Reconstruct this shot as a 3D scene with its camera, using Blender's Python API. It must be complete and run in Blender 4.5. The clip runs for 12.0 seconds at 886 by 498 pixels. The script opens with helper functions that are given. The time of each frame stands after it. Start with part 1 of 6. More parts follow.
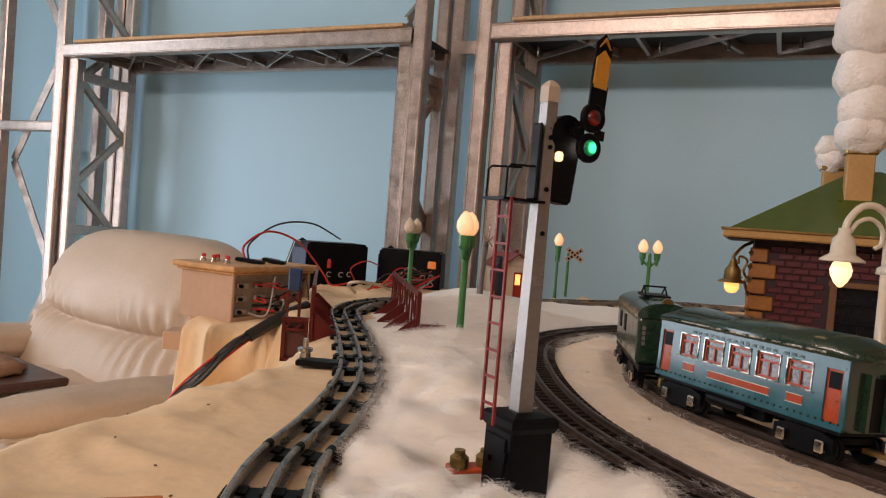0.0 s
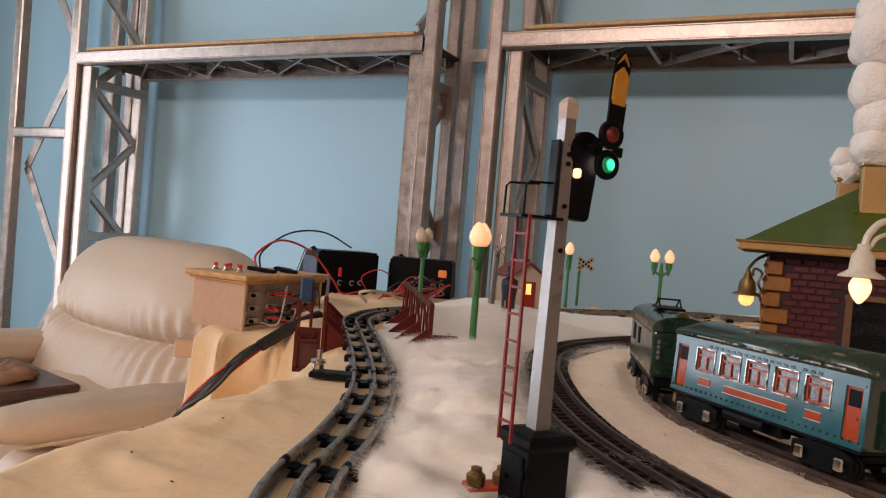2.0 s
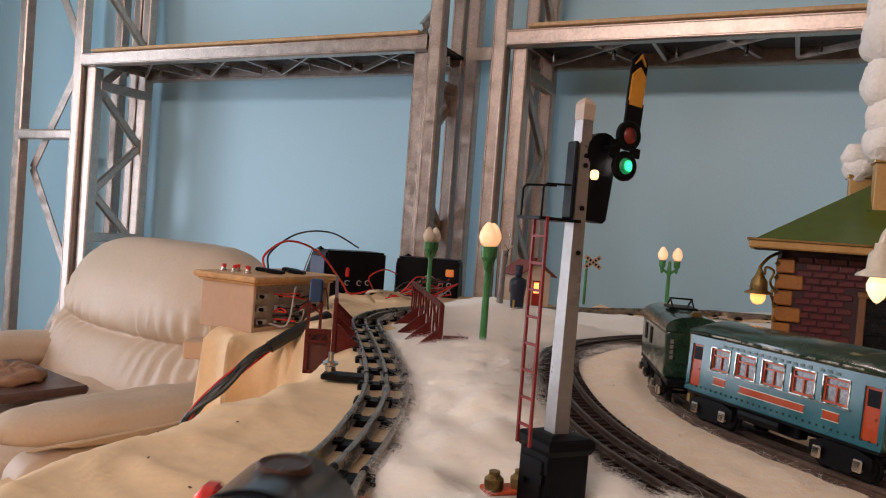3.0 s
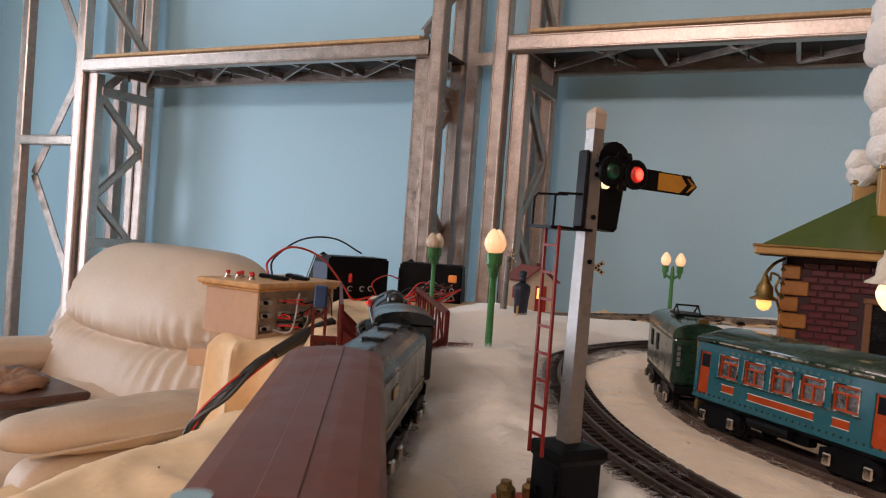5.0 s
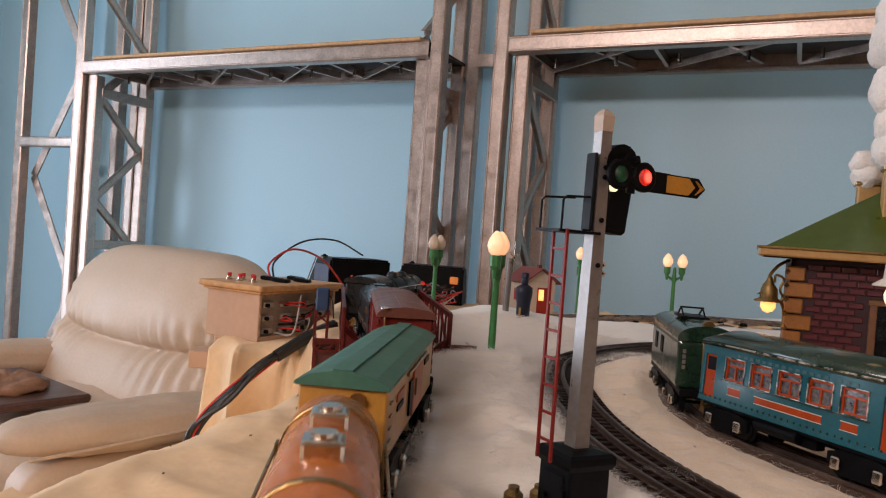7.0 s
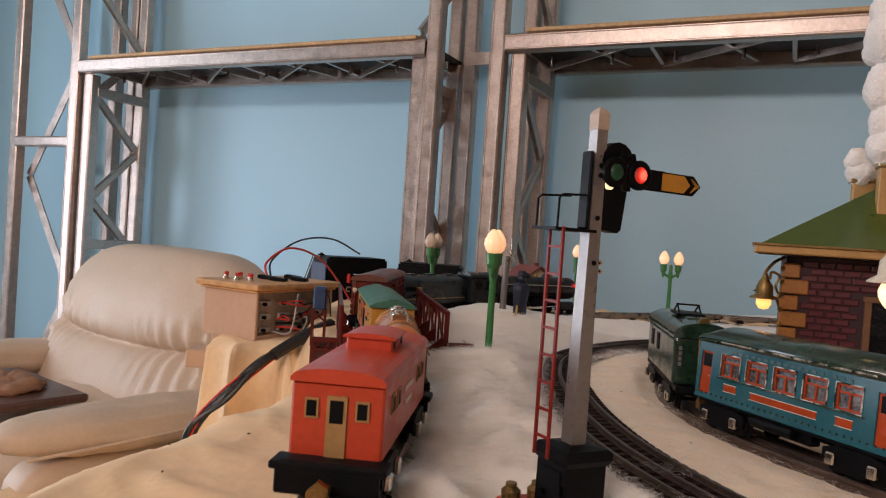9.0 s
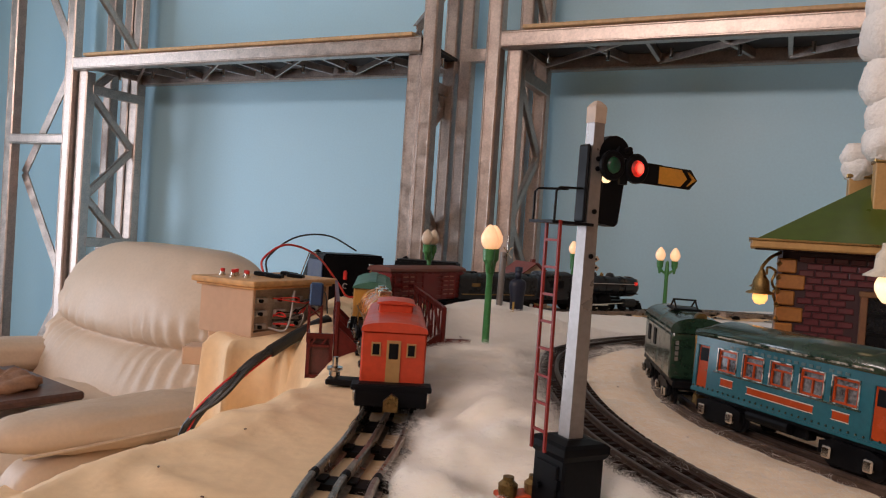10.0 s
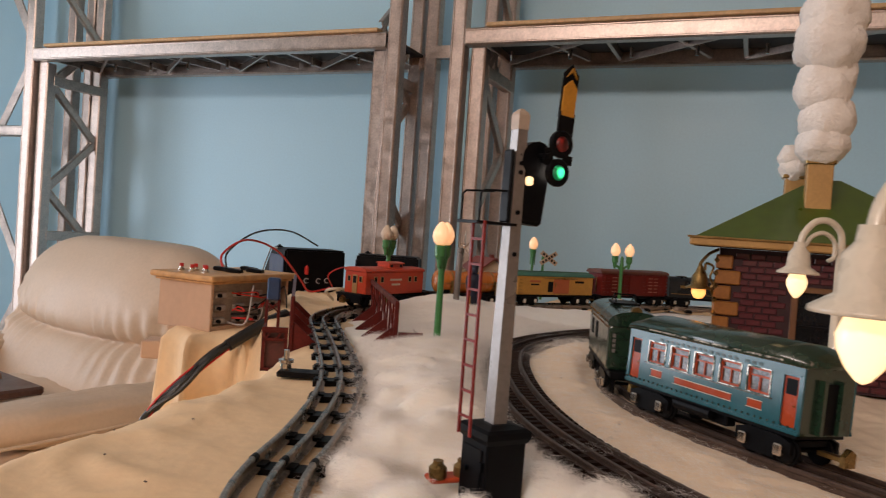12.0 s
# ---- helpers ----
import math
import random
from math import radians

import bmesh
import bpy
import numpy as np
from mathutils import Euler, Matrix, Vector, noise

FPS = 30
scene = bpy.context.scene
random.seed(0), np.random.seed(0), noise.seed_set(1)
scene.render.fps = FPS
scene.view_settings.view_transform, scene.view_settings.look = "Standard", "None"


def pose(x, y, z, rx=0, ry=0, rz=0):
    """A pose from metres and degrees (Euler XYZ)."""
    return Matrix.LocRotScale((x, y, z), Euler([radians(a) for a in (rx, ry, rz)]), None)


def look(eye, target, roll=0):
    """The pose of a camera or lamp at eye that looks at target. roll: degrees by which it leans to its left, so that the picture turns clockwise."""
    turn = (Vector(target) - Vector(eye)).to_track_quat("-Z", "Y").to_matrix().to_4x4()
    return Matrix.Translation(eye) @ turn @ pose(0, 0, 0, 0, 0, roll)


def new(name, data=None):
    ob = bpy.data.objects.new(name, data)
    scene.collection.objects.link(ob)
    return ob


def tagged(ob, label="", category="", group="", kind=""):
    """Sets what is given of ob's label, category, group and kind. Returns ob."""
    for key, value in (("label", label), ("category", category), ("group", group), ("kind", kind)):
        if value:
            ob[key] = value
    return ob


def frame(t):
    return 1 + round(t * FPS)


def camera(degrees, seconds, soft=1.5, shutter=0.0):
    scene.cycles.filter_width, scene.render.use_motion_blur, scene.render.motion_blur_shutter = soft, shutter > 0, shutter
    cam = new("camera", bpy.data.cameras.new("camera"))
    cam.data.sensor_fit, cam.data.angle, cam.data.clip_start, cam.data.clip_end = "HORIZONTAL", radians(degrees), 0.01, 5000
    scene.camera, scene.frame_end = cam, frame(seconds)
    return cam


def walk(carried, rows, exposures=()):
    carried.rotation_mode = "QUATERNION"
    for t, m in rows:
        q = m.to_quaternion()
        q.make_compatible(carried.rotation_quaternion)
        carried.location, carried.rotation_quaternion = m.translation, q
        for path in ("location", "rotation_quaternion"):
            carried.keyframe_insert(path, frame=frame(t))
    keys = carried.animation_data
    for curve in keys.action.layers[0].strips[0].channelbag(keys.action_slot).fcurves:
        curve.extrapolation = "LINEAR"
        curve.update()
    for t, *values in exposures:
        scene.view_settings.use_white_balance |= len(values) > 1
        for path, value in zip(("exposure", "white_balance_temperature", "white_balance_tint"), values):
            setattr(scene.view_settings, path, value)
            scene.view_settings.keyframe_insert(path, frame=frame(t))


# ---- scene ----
cam = camera(62.4, 12.0, 1.15, 0.4)
PATH = [
    (0, (0.014, -0.062, 0.134), (-0.03, 1.936, 0.076), 4.5),
    (0.5, (0.013, -0.062, 0.134), (-0.037, 1.936, 0.068), 4.5),
    (1, (0.013, -0.063, 0.133), (-0.043, 1.935, 0.06), 4.3),
    (1.5, (0.013, -0.063, 0.136), (-0.046, 1.935, 0.07), 4.5),
    (2, (0.009, -0.061, 0.139), (-0.06, 1.938, 0.096), 4.7),
    (2.5, (0.004, -0.061, 0.141), (-0.069, 1.937, 0.093), 4.4),
    (3, (0.002, -0.059, 0.141), (-0.077, 1.939, 0.092), 4.3),
    (5, (-0.004, -0.059, 0.143), (-0.084, 1.939, 0.106), 4.2),
    (5.5, (-0.005, -0.059, 0.142), (-0.083, 1.939, 0.101), 4.1),
    (6, (-0.006, -0.058, 0.143), (-0.085, 1.94, 0.099), 4.2),
    (6.5, (-0.007, -0.056, 0.144), (-0.088, 1.942, 0.107), 4.2),
    (7, (-0.008, -0.056, 0.144), (-0.087, 1.942, 0.11), 4.1),
    (9, (-0.008, -0.058, 0.144), (-0.078, 1.94, 0.106), 3.9),
    (9.5, (-0.006, -0.058, 0.142), (-0.068, 1.941, 0.1), 3.8),
    (10, (-0.008, -0.057, 0.142), (-0.068, 1.942, 0.098), 3.8),
    (10.5, (-0.006, -0.059, 0.14), (-0.064, 1.94, 0.088), 3.8),
    (11, (-0.006, -0.059, 0.14), (-0.064, 1.939, 0.081), 3.6),
    (11.5, (-0.001, -0.063, 0.143), (-0.04, 1.935, 0.085), 3.9),
    (12, (0.013, -0.081, 0.146), (0.034, 1.919, 0.092), 4.0),
]
walk(cam, [(t, look(eye, target, roll)) for t, eye, target, roll in PATH], [(0, -0.78, 6480, 20), (1.5, -0.78, 6400, 20), (2.5, -0.78, 6270, 20), (5, -0.72, 6230, 20), (7, -0.70, 6080, 20), (9.5, -0.80, 6180, 20), (11, -0.83, 6290, 20), (12, -0.85, 6470, 20)])

# ---- world and light ----
world = bpy.data.worlds.new("world")
scene.world = world
world.use_nodes = True
wn = world.node_tree
sky = wn.nodes.new("ShaderNodeTexSky")
sky.sky_type, sky.sun_disc = "NISHITA", False
sky.sun_elevation, sky.sun_rotation = radians(35), radians(150)
wn.links.new(sky.outputs[0], wn.nodes["Background"].inputs[0])
wn.nodes["Background"].inputs[1].default_value = 0.1

ROOM = pose(0.08, 2.27, 0, 0, 0, -23.5)   # local x along the steel shelves, local y towards the wall behind them
FLOOR, CEIL = -0.85, 1.98


def area_lamp(name, m, w, h, power, colour):
    data = bpy.data.lights.new(name, "AREA")
    data.shape, data.size, data.size_y, data.energy, data.color = "RECTANGLE", w, h, power, colour
    ob = new(name, data)
    ob.matrix_world = m
    return ob


def aim(u, v, z, tu, tv, tz):
    return ROOM @ look((u, v, z), (tu, tv, tz))


area_lamp("window_light_rear", aim(0.05, -4.46, 1.47, -0.2, 0, 0.6), 2.0, 0.24, 82, (1.0, 0.87, 0.74))
area_lamp("window_light_side", aim(-3.14, -1.72, 0.255, 0, -1.72, 0.255), 1.55, 1.75, 80, (0.88, 0.96, 1.0))

area_lamp("ceiling_strip_light", aim(0.3, -2.9, CEIL - 0.065, 0.3, -2.901, 0), 1.3, 0.10, 1.5, (1.0, 0.90, 0.78))


# ---- materials ----
def mat(name, colour, rough=0.5, metal=0.0, vary=0.15, scale=40.0, bump=0.0, coat=0.0, spec=0.5, emit=0.0, glow=None, fine=6.0, island=0.0, dirt=None, dirt_amount=0.0):
    m = bpy.data.materials.new(name)
    m.use_nodes = True
    nt = m.node_tree
    n, l = nt.nodes, nt.links
    p = n["Principled BSDF"]
    p.inputs["Roughness"].default_value, p.inputs["Metallic"].default_value = rough, metal
    p.inputs["Coat Weight"].default_value, p.inputs["Coat Roughness"].default_value = coat, 0.12
    p.inputs["Specular IOR Level"].default_value = spec
    geo = n.new("ShaderNodeTexCoord")
    big, small = n.new("ShaderNodeTexNoise"), n.new("ShaderNodeTexNoise")
    big.inputs["Scale"].default_value, small.inputs["Scale"].default_value = scale, scale * fine
    big.inputs["Detail"].default_value, small.inputs["Detail"].default_value = 4, 3
    l.new(geo.outputs["Object"], big.inputs["Vector"])
    l.new(geo.outputs["Object"], small.inputs["Vector"])
    mix = n.new("ShaderNodeMath")
    mix.operation = "ADD"
    l.new(big.outputs[0], mix.inputs[0])
    l.new(small.outputs[0], mix.inputs[1])
    ramp = n.new("ShaderNodeMapRange")
    ramp.inputs[1].default_value, ramp.inputs[2].default_value = 0.7, 1.3
    ramp.inputs[3].default_value, ramp.inputs[4].default_value = 1 - vary, 1 + vary
    l.new(mix.outputs[0], ramp.inputs[0])
    hsv = n.new("ShaderNodeHueSaturation")
    hsv.inputs["Color"].default_value = (*colour, 1)
    value = ramp.outputs[0]
    if island:
        g = n.new("ShaderNodeNewGeometry")
        r = n.new("ShaderNodeMapRange")
        r.inputs[3].default_value, r.inputs[4].default_value = 1 - island, 1 + island
        l.new(g.outputs["Random Per Island"], r.inputs[0])
        times = n.new("ShaderNodeMath")
        times.operation = "MULTIPLY"
        l.new(value, times.inputs[0])
        l.new(r.outputs[0], times.inputs[1])
        value = times.outputs[0]
    l.new(value, hsv.inputs["Value"])
    out = hsv.outputs[0]
    if dirt:
        d = n.new("ShaderNodeTexNoise")
        d.inputs["Scale"].default_value, d.inputs["Detail"].default_value = scale * 2.3, 6
        l.new(geo.outputs["Object"], d.inputs["Vector"])
        dr = n.new("ShaderNodeMapRange")
        dr.inputs[1].default_value, dr.inputs[2].default_value = 0.62 - dirt_amount * 0.3, 0.68 - dirt_amount * 0.2
        l.new(d.outputs[0], dr.inputs[0])
        mx = n.new("ShaderNodeMix")
        mx.data_type = "RGBA"
        l.new(dr.outputs[0], mx.inputs[0])
        l.new(out, mx.inputs[6])
        mx.inputs[7].default_value = (*dirt, 1)
        out = mx.outputs[2]
    l.new(out, p.inputs["Base Color"])
    rr = n.new("ShaderNodeMapRange")
    rr.inputs[1].default_value, rr.inputs[2].default_value = 0.3, 0.7
    rr.inputs[3].default_value, rr.inputs[4].default_value = max(rough - 0.08, 0.02), min(rough + 0.08, 1)
    l.new(big.outputs[0], rr.inputs[0])
    l.new(rr.outputs[0], p.inputs["Roughness"])
    if bump:
        b = n.new("ShaderNodeBump")
        b.inputs["Strength"].default_value, b.inputs["Distance"].default_value = 0.6, bump
        l.new(mix.outputs[0], b.inputs["Height"])
        l.new(b.outputs[0], p.inputs["Normal"])
    if emit:
        p.inputs["Emission Color"].default_value = (*(glow or colour), 1)
        p.inputs["Emission Strength"].default_value = emit
    return m


def glass(name, colour=(1, 1, 1), rough=0.05):
    m = bpy.data.materials.new(name)
    m.use_nodes = True
    p = m.node_tree.nodes["Principled BSDF"]
    p.inputs["Base Color"].default_value = (*colour, 1)
    p.inputs["Transmission Weight"].default_value, p.inputs["Roughness"].default_value = 1.0, rough
    return m


def thin_fibre(name, colour):
    """Half of the light passes through a strand, half is thrown back."""
    m = bpy.data.materials.new(name)
    m.use_nodes = True
    n, l = m.node_tree.nodes, m.node_tree.links
    n.remove(n["Principled BSDF"])
    d, t, mix = n.new("ShaderNodeBsdfDiffuse"), n.new("ShaderNodeBsdfTranslucent"), n.new("ShaderNodeMixShader")
    d.inputs["Color"].default_value = t.inputs["Color"].default_value = (*colour, 1)
    l.new(d.outputs[0], mix.inputs[1])
    l.new(t.outputs[0], mix.inputs[2])
    l.new(mix.outputs[0], n["Material Output"].inputs[0])
    return m


WALL = mat("blue_wall_paint", (0.47, 0.745, 0.89), 0.45, vary=0.03, scale=2.0, bump=0.0006, fine=60)
TANWALL = mat("tan_wall_paint", (0.55, 0.34, 0.20), 0.6, vary=0.05, scale=2)
PLASTER = mat("white_plaster", (0.72, 0.70, 0.66), 0.8, vary=0.04, scale=2)
BOARDS = mat("floor_boards", (0.25, 0.15, 0.08), 0.4, vary=0.3, scale=3)
STEEL = mat("galvanised_steel", (0.55, 0.455, 0.40), 0.36, 0.95, vary=0.20, scale=30, bump=0.0005, fine=5)
RAWWOOD = mat("raw_pine", (0.62, 0.40, 0.20), 0.6, vary=0.2, scale=12, bump=0.001)
LEATHER = mat("cream_leather", (0.64, 0.49, 0.36), 0.48, vary=0.05, scale=7, bump=0.0006, fine=16, spec=0.3)
CLOTH = mat("cream_blanket", (0.86, 0.63, 0.385), 0.80, vary=0.05, scale=9, bump=0.0007, fine=14)
COTTON = mat("cotton_snow", (0.95, 0.89, 0.81), 0.95, vary=0.03, scale=18, bump=0.0008, fine=6)
FELT = mat("cream_cotton_felt", (0.90, 0.74, 0.56), 0.95, vary=0.04, scale=14, bump=0.0008, fine=8)
FLUFF = thin_fibre("cotton_fibres", (0.97, 0.93, 0.89))
RAIL = mat("tin_plate_rail", (0.34, 0.28, 0.235), 0.30, 0.9, vary=0.4, scale=60, bump=0.0003)
OLDRAIL = mat("worn_brown_rail", (0.11, 0.075, 0.06), 0.4, 0.6, vary=0.3, scale=60)
TIE = mat("black_tie", (0.007, 0.006, 0.006), 0.45, vary=0.4, scale=80, spec=0.12)
BROWNTIE = mat("brown_tie", (0.020, 0.009, 0.006), 0.6, vary=0.5, scale=80, spec=0.15)
BLACK = mat("black_enamel", (0.004, 0.004, 0.005), 0.42, vary=0.3, scale=60, spec=0.10)
DULLBLACK = mat("black_plastic", (0.004, 0.004, 0.005), 0.48, vary=0.3, scale=30, spec=0.12)
NAVY = mat("navy_plastic", (0.016, 0.032, 0.085), 0.4, vary=0.2, scale=30)
PEWTER = mat("pewter_paint", (0.25, 0.225, 0.21), 0.32, 0.5, vary=0.12, scale=60)
CHROME = mat("nickel", (0.70, 0.64, 0.57), 0.18, 1.0, vary=0.1, scale=60)
REDPAINT = mat("ladder_red", (0.22, 0.020, 0.014), 0.45, vary=0.2, scale=80, spec=0.25)
LAMPGREEN = mat("lamp_green", (0.05, 0.21, 0.06), 0.4, vary=0.2, scale=60, coat=0.2)
BULB = mat("lit_bulb", (1.0, 0.85, 0.6), 0.3, vary=0.0, emit=1.35, glow=(1.0, 0.46, 0.19))
HOTBULB = mat("lit_clear_bulb", (1.0, 0.9, 0.7), 0.3, vary=0.0, emit=2.4, glow=(1.0, 0.66, 0.30))
AMBER = mat("amber_bulb", (1.0, 0.6, 0.2), 0.3, vary=0.0, emit=3.0, glow=(1.0, 0.42, 0.10))
DEADBULB = mat("unlit_bulb", (0.72, 0.58, 0.44), 0.35, vary=0.08, scale=60)
MAROON = mat("bridge_maroon", (0.100, 0.011, 0.008), 0.42, vary=0.25, scale=50, spec=0.25)
TANBOX = mat("tan_painted_box", (0.56, 0.37, 0.25), 0.6, vary=0.06, scale=15)
PINETOP = mat("pine_board", (0.60, 0.34, 0.14), 0.5, vary=0.2, scale=14)
WIRERED = mat("red_wire", (0.62, 0.03, 0.02), 0.4, vary=0.1)
WIREBLACK = mat("black_wire", (0.012, 0.012, 0.012), 0.4, vary=0.1)
WIREWHITE = mat("grey_wire", (0.45, 0.42, 0.40), 0.5, vary=0.1)
TEAL = mat("teal_lithograph", (0.014, 0.105, 0.135), 0.19, vary=0.12, scale=40, spec=0.54)
DKGREEN = mat("dark_green_enamel", (0.014, 0.036, 0.020), 0.24, vary=0.25, scale=40, coat=0.5, dirt=(0.16, 0.15, 0.12), dirt_amount=-0.22)
BARETIN = mat("bare_tin_edge", (0.62, 0.58, 0.50), 0.28, 0.7, vary=0.3, scale=60, dirt=(0.014, 0.036, 0.020), dirt_amount=0.55)
ORANGE = mat("orange_litho", (0.40, 0.055, 0.010), 0.22, vary=0.1, scale=60, spec=0.22)
WINDOWPANE = mat("bright_celluloid", (0.10, 0.095, 0.09), 0.14, vary=0.9, scale=75, bump=0.0012, coat=1.0, spec=0.4)
BRICK = mat("maroon_brick", (0.085, 0.011, 0.016), 0.38, vary=0.25, scale=50, island=0.25, coat=0.3)
MORTAR = mat("dark_mortar", (0.030, 0.006, 0.009), 0.6, vary=0.2, scale=60)
QUOIN = mat("ochre_stone", (0.30, 0.115, 0.018), 0.45, vary=0.2, scale=50, coat=0.2)
ROOFGREEN = mat("olive_green_roof", (0.060, 0.100, 0.008), 0.35, vary=0.12, scale=12, coat=0.3)
OCHRE = mat("cream_ochre_paint", (0.46, 0.26, 0.08), 0.45, vary=0.12, scale=40)
CREAM = mat("cream_enamel", (0.66, 0.58, 0.46), 0.3, vary=0.06, scale=60, coat=0.4)
BRASS = mat("old_brass", (0.30, 0.19, 0.07), 0.32, 0.9, vary=0.3, scale=80)
for soft in (COTTON,):
    inputs = soft.node_tree.nodes["Principled BSDF"].inputs
    inputs["Subsurface Weight"].default_value, inputs["Subsurface Scale"].default_value = 0.7, 0.012
    inputs["Subsurface Radius"].default_value = (1.0, 0.9, 0.8)
    inputs["Sheen Weight"].default_value = 0.4
WOOL = mat("cotton_wool_smoke", (0.86, 0.80, 0.74), 0.95, vary=0.05, scale=40, bump=0.004)
CABRED = mat("caboose_red", (0.52, 0.055, 0.018), 0.4, vary=0.12, scale=50, coat=0.12, spec=0.35)
BARNRED = mat("stock_car_red", (0.16, 0.013, 0.009), 0.4, vary=0.15, scale=50, coat=0.15, spec=0.3)
BROWNROOF = mat("brown_roof", (0.155, 0.052, 0.034), 0.42, vary=0.15, scale=40, spec=0.3)
YELLOW = mat("ochre_yellow_car", (0.50, 0.24, 0.035), 0.4, vary=0.12, scale=50, coat=0.3)
SEAGREEN = mat("sea_green_roof", (0.060, 0.165, 0.115), 0.5, vary=0.12, scale=40, spec=0.3)
TANK = mat("orange_tank", (0.55, 0.165, 0.028), 0.26, vary=0.12, scale=50, coat=0.15, spec=0.4)
GUNMETAL = mat("gunmetal_enamel", (0.014, 0.016, 0.018), 0.30, 0.1, vary=0.25, scale=40, coat=0.22, spec=0.35)
REDLIT = mat("red_lamp", (1.0, 0.05, 0.02), 0.3, vary=0.0, emit=1.4, glow=(1.0, 0.02, 0.008))
REDGLASS, GREENGLASS = glass("red_glass", (1.0, 0.035, 0.02), 0.35), glass("green_glass", (0.006, 0.40, 0.15), 0.35)
BLUEBOX = mat("blue_enamel", (0.02, 0.05, 0.13), 0.35, vary=0.2, scale=60)
SHEDWALL = mat("cream_shed_tin", (0.62, 0.50, 0.38), 0.5, vary=0.08, scale=60)
SHEDROOF = mat("rust_red_roof", (0.20, 0.045, 0.035), 0.45, vary=0.15, scale=60)
# near-black deck colour, holds the shade under the shelf boards
SHADEDECK = mat("dark_stained_deck", (0.035, 0.022, 0.016), 0.6, vary=0.3, scale=14)
DARKWOOD = mat("dark_wood", (0.10, 0.045, 0.03), 0.4, vary=0.3, scale=14)
NAVYCOAT = mat("navy_paint", (0.010, 0.014, 0.032), 0.5, vary=0.15, scale=80)
GOLD = mat("gold_paint", (0.50, 0.32, 0.08), 0.4, 0.4, vary=0.1)


for shiny in (WINDOWPANE,):
    inputs = shiny.node_tree.nodes["Principled BSDF"].inputs
    inputs["Coat IOR"].default_value, inputs["Coat Roughness"].default_value, inputs["Coat Weight"].default_value = 1.45, 0.08, 0.7


# ---- building helpers ----
def part(name, bm, material, parent=None, label="", smooth=False):
    me = bpy.data.meshes.new(name)
    bm.normal_update()
    bm.to_mesh(me)
    bm.free()
    me.materials.append(material)
    if smooth:
        me.polygons.foreach_set("use_smooth", [True] * len(me.polygons))
    ob = new(name, me)
    if parent:
        ob.parent = parent
    if label:
        ob["label"] = label
    return ob


def again(name, ob, parent, m):
    """Another piece on the mesh of ob."""
    o = new(name, ob.data)
    o.parent = parent
    o.matrix_basis = m
    return o


def thing(name, m, label, category, group="", kind=""):
    return placed(tagged(new(name), label, category, group, kind), m)


def placed(ob, m):
    ob.matrix_basis = m
    return ob


def box(x, y, z, m=None, bevel=0.0, bm=None, seg=1):
    """A box of that size, its middle at m."""
    b = bmesh.new()
    bmesh.ops.create_cube(b, size=1, matrix=Matrix.Diagonal((x, y, z, 1)))
    if bevel:
        bmesh.ops.bevel(b, geom=b.edges[:], offset=bevel, segments=seg, affect="EDGES", profile=0.6)
    return merge(bm, b, m)


def merge(bm, b, m):
    if m is not None:
        bmesh.ops.transform(b, matrix=m, verts=b.verts)
    if bm is None:
        return b
    me = bpy.data.meshes.new("scratch")
    b.to_mesh(me)
    b.free()
    bm.from_mesh(me)
    bpy.data.meshes.remove(me)
    return bm


def lathe(profile, seg=20, m=None, bm=None):
    """Turns (radius, height) pairs round z."""
    b = bmesh.new()
    rings = []
    for r, z in profile:
        if r < 1e-6:
            rings.append([b.verts.new((0, 0, z))])
        else:
            rings.append([b.verts.new((r * math.cos(2 * math.pi * i / seg), r * math.sin(2 * math.pi * i / seg), z)) for i in range(seg)])
    for a, c in zip(rings, rings[1:]):
        for i in range(seg):
            j = (i + 1) % seg
            if len(a) == 1 and len(c) == 1:
                continue
            if len(a) == 1:
                b.faces.new((a[0], c[i], c[j]))
            elif len(c) == 1:
                b.faces.new((a[i], a[j], c[0]))
            else:
                b.faces.new((a[i], a[j], c[j], c[i]))
    for ring, flip in ((rings[0], True), (rings[-1], False)):
        if len(ring) > 1:
            b.faces.new(ring[::-1] if flip else ring)
    bmesh.ops.recalc_face_normals(b, faces=b.faces)
    return merge(bm, b, m)


def cyl(r, h, m=None, seg=16, bm=None, r2=None):
    return lathe([(r, -h / 2), (r if r2 is None else r2, h / 2)], seg, m, bm)


def smooth_line(points, n):
    """A Catmull-Rom curve through points, n steps to a stretch."""
    p = [Vector(q) for q in points]
    p = [2 * p[0] - p[1]] + p + [2 * p[-1] - p[-2]]
    out = []
    for a, b, c, d in zip(p, p[1:], p[2:], p[3:]):
        for i in range(n):
            t = i / n
            out.append(0.5 * (2 * b + (c - a) * t + (2 * a - 5 * b + 4 * c - d) * t * t + (3 * b - a - 3 * c + d) * t ** 3))
    return out + [p[-2]]


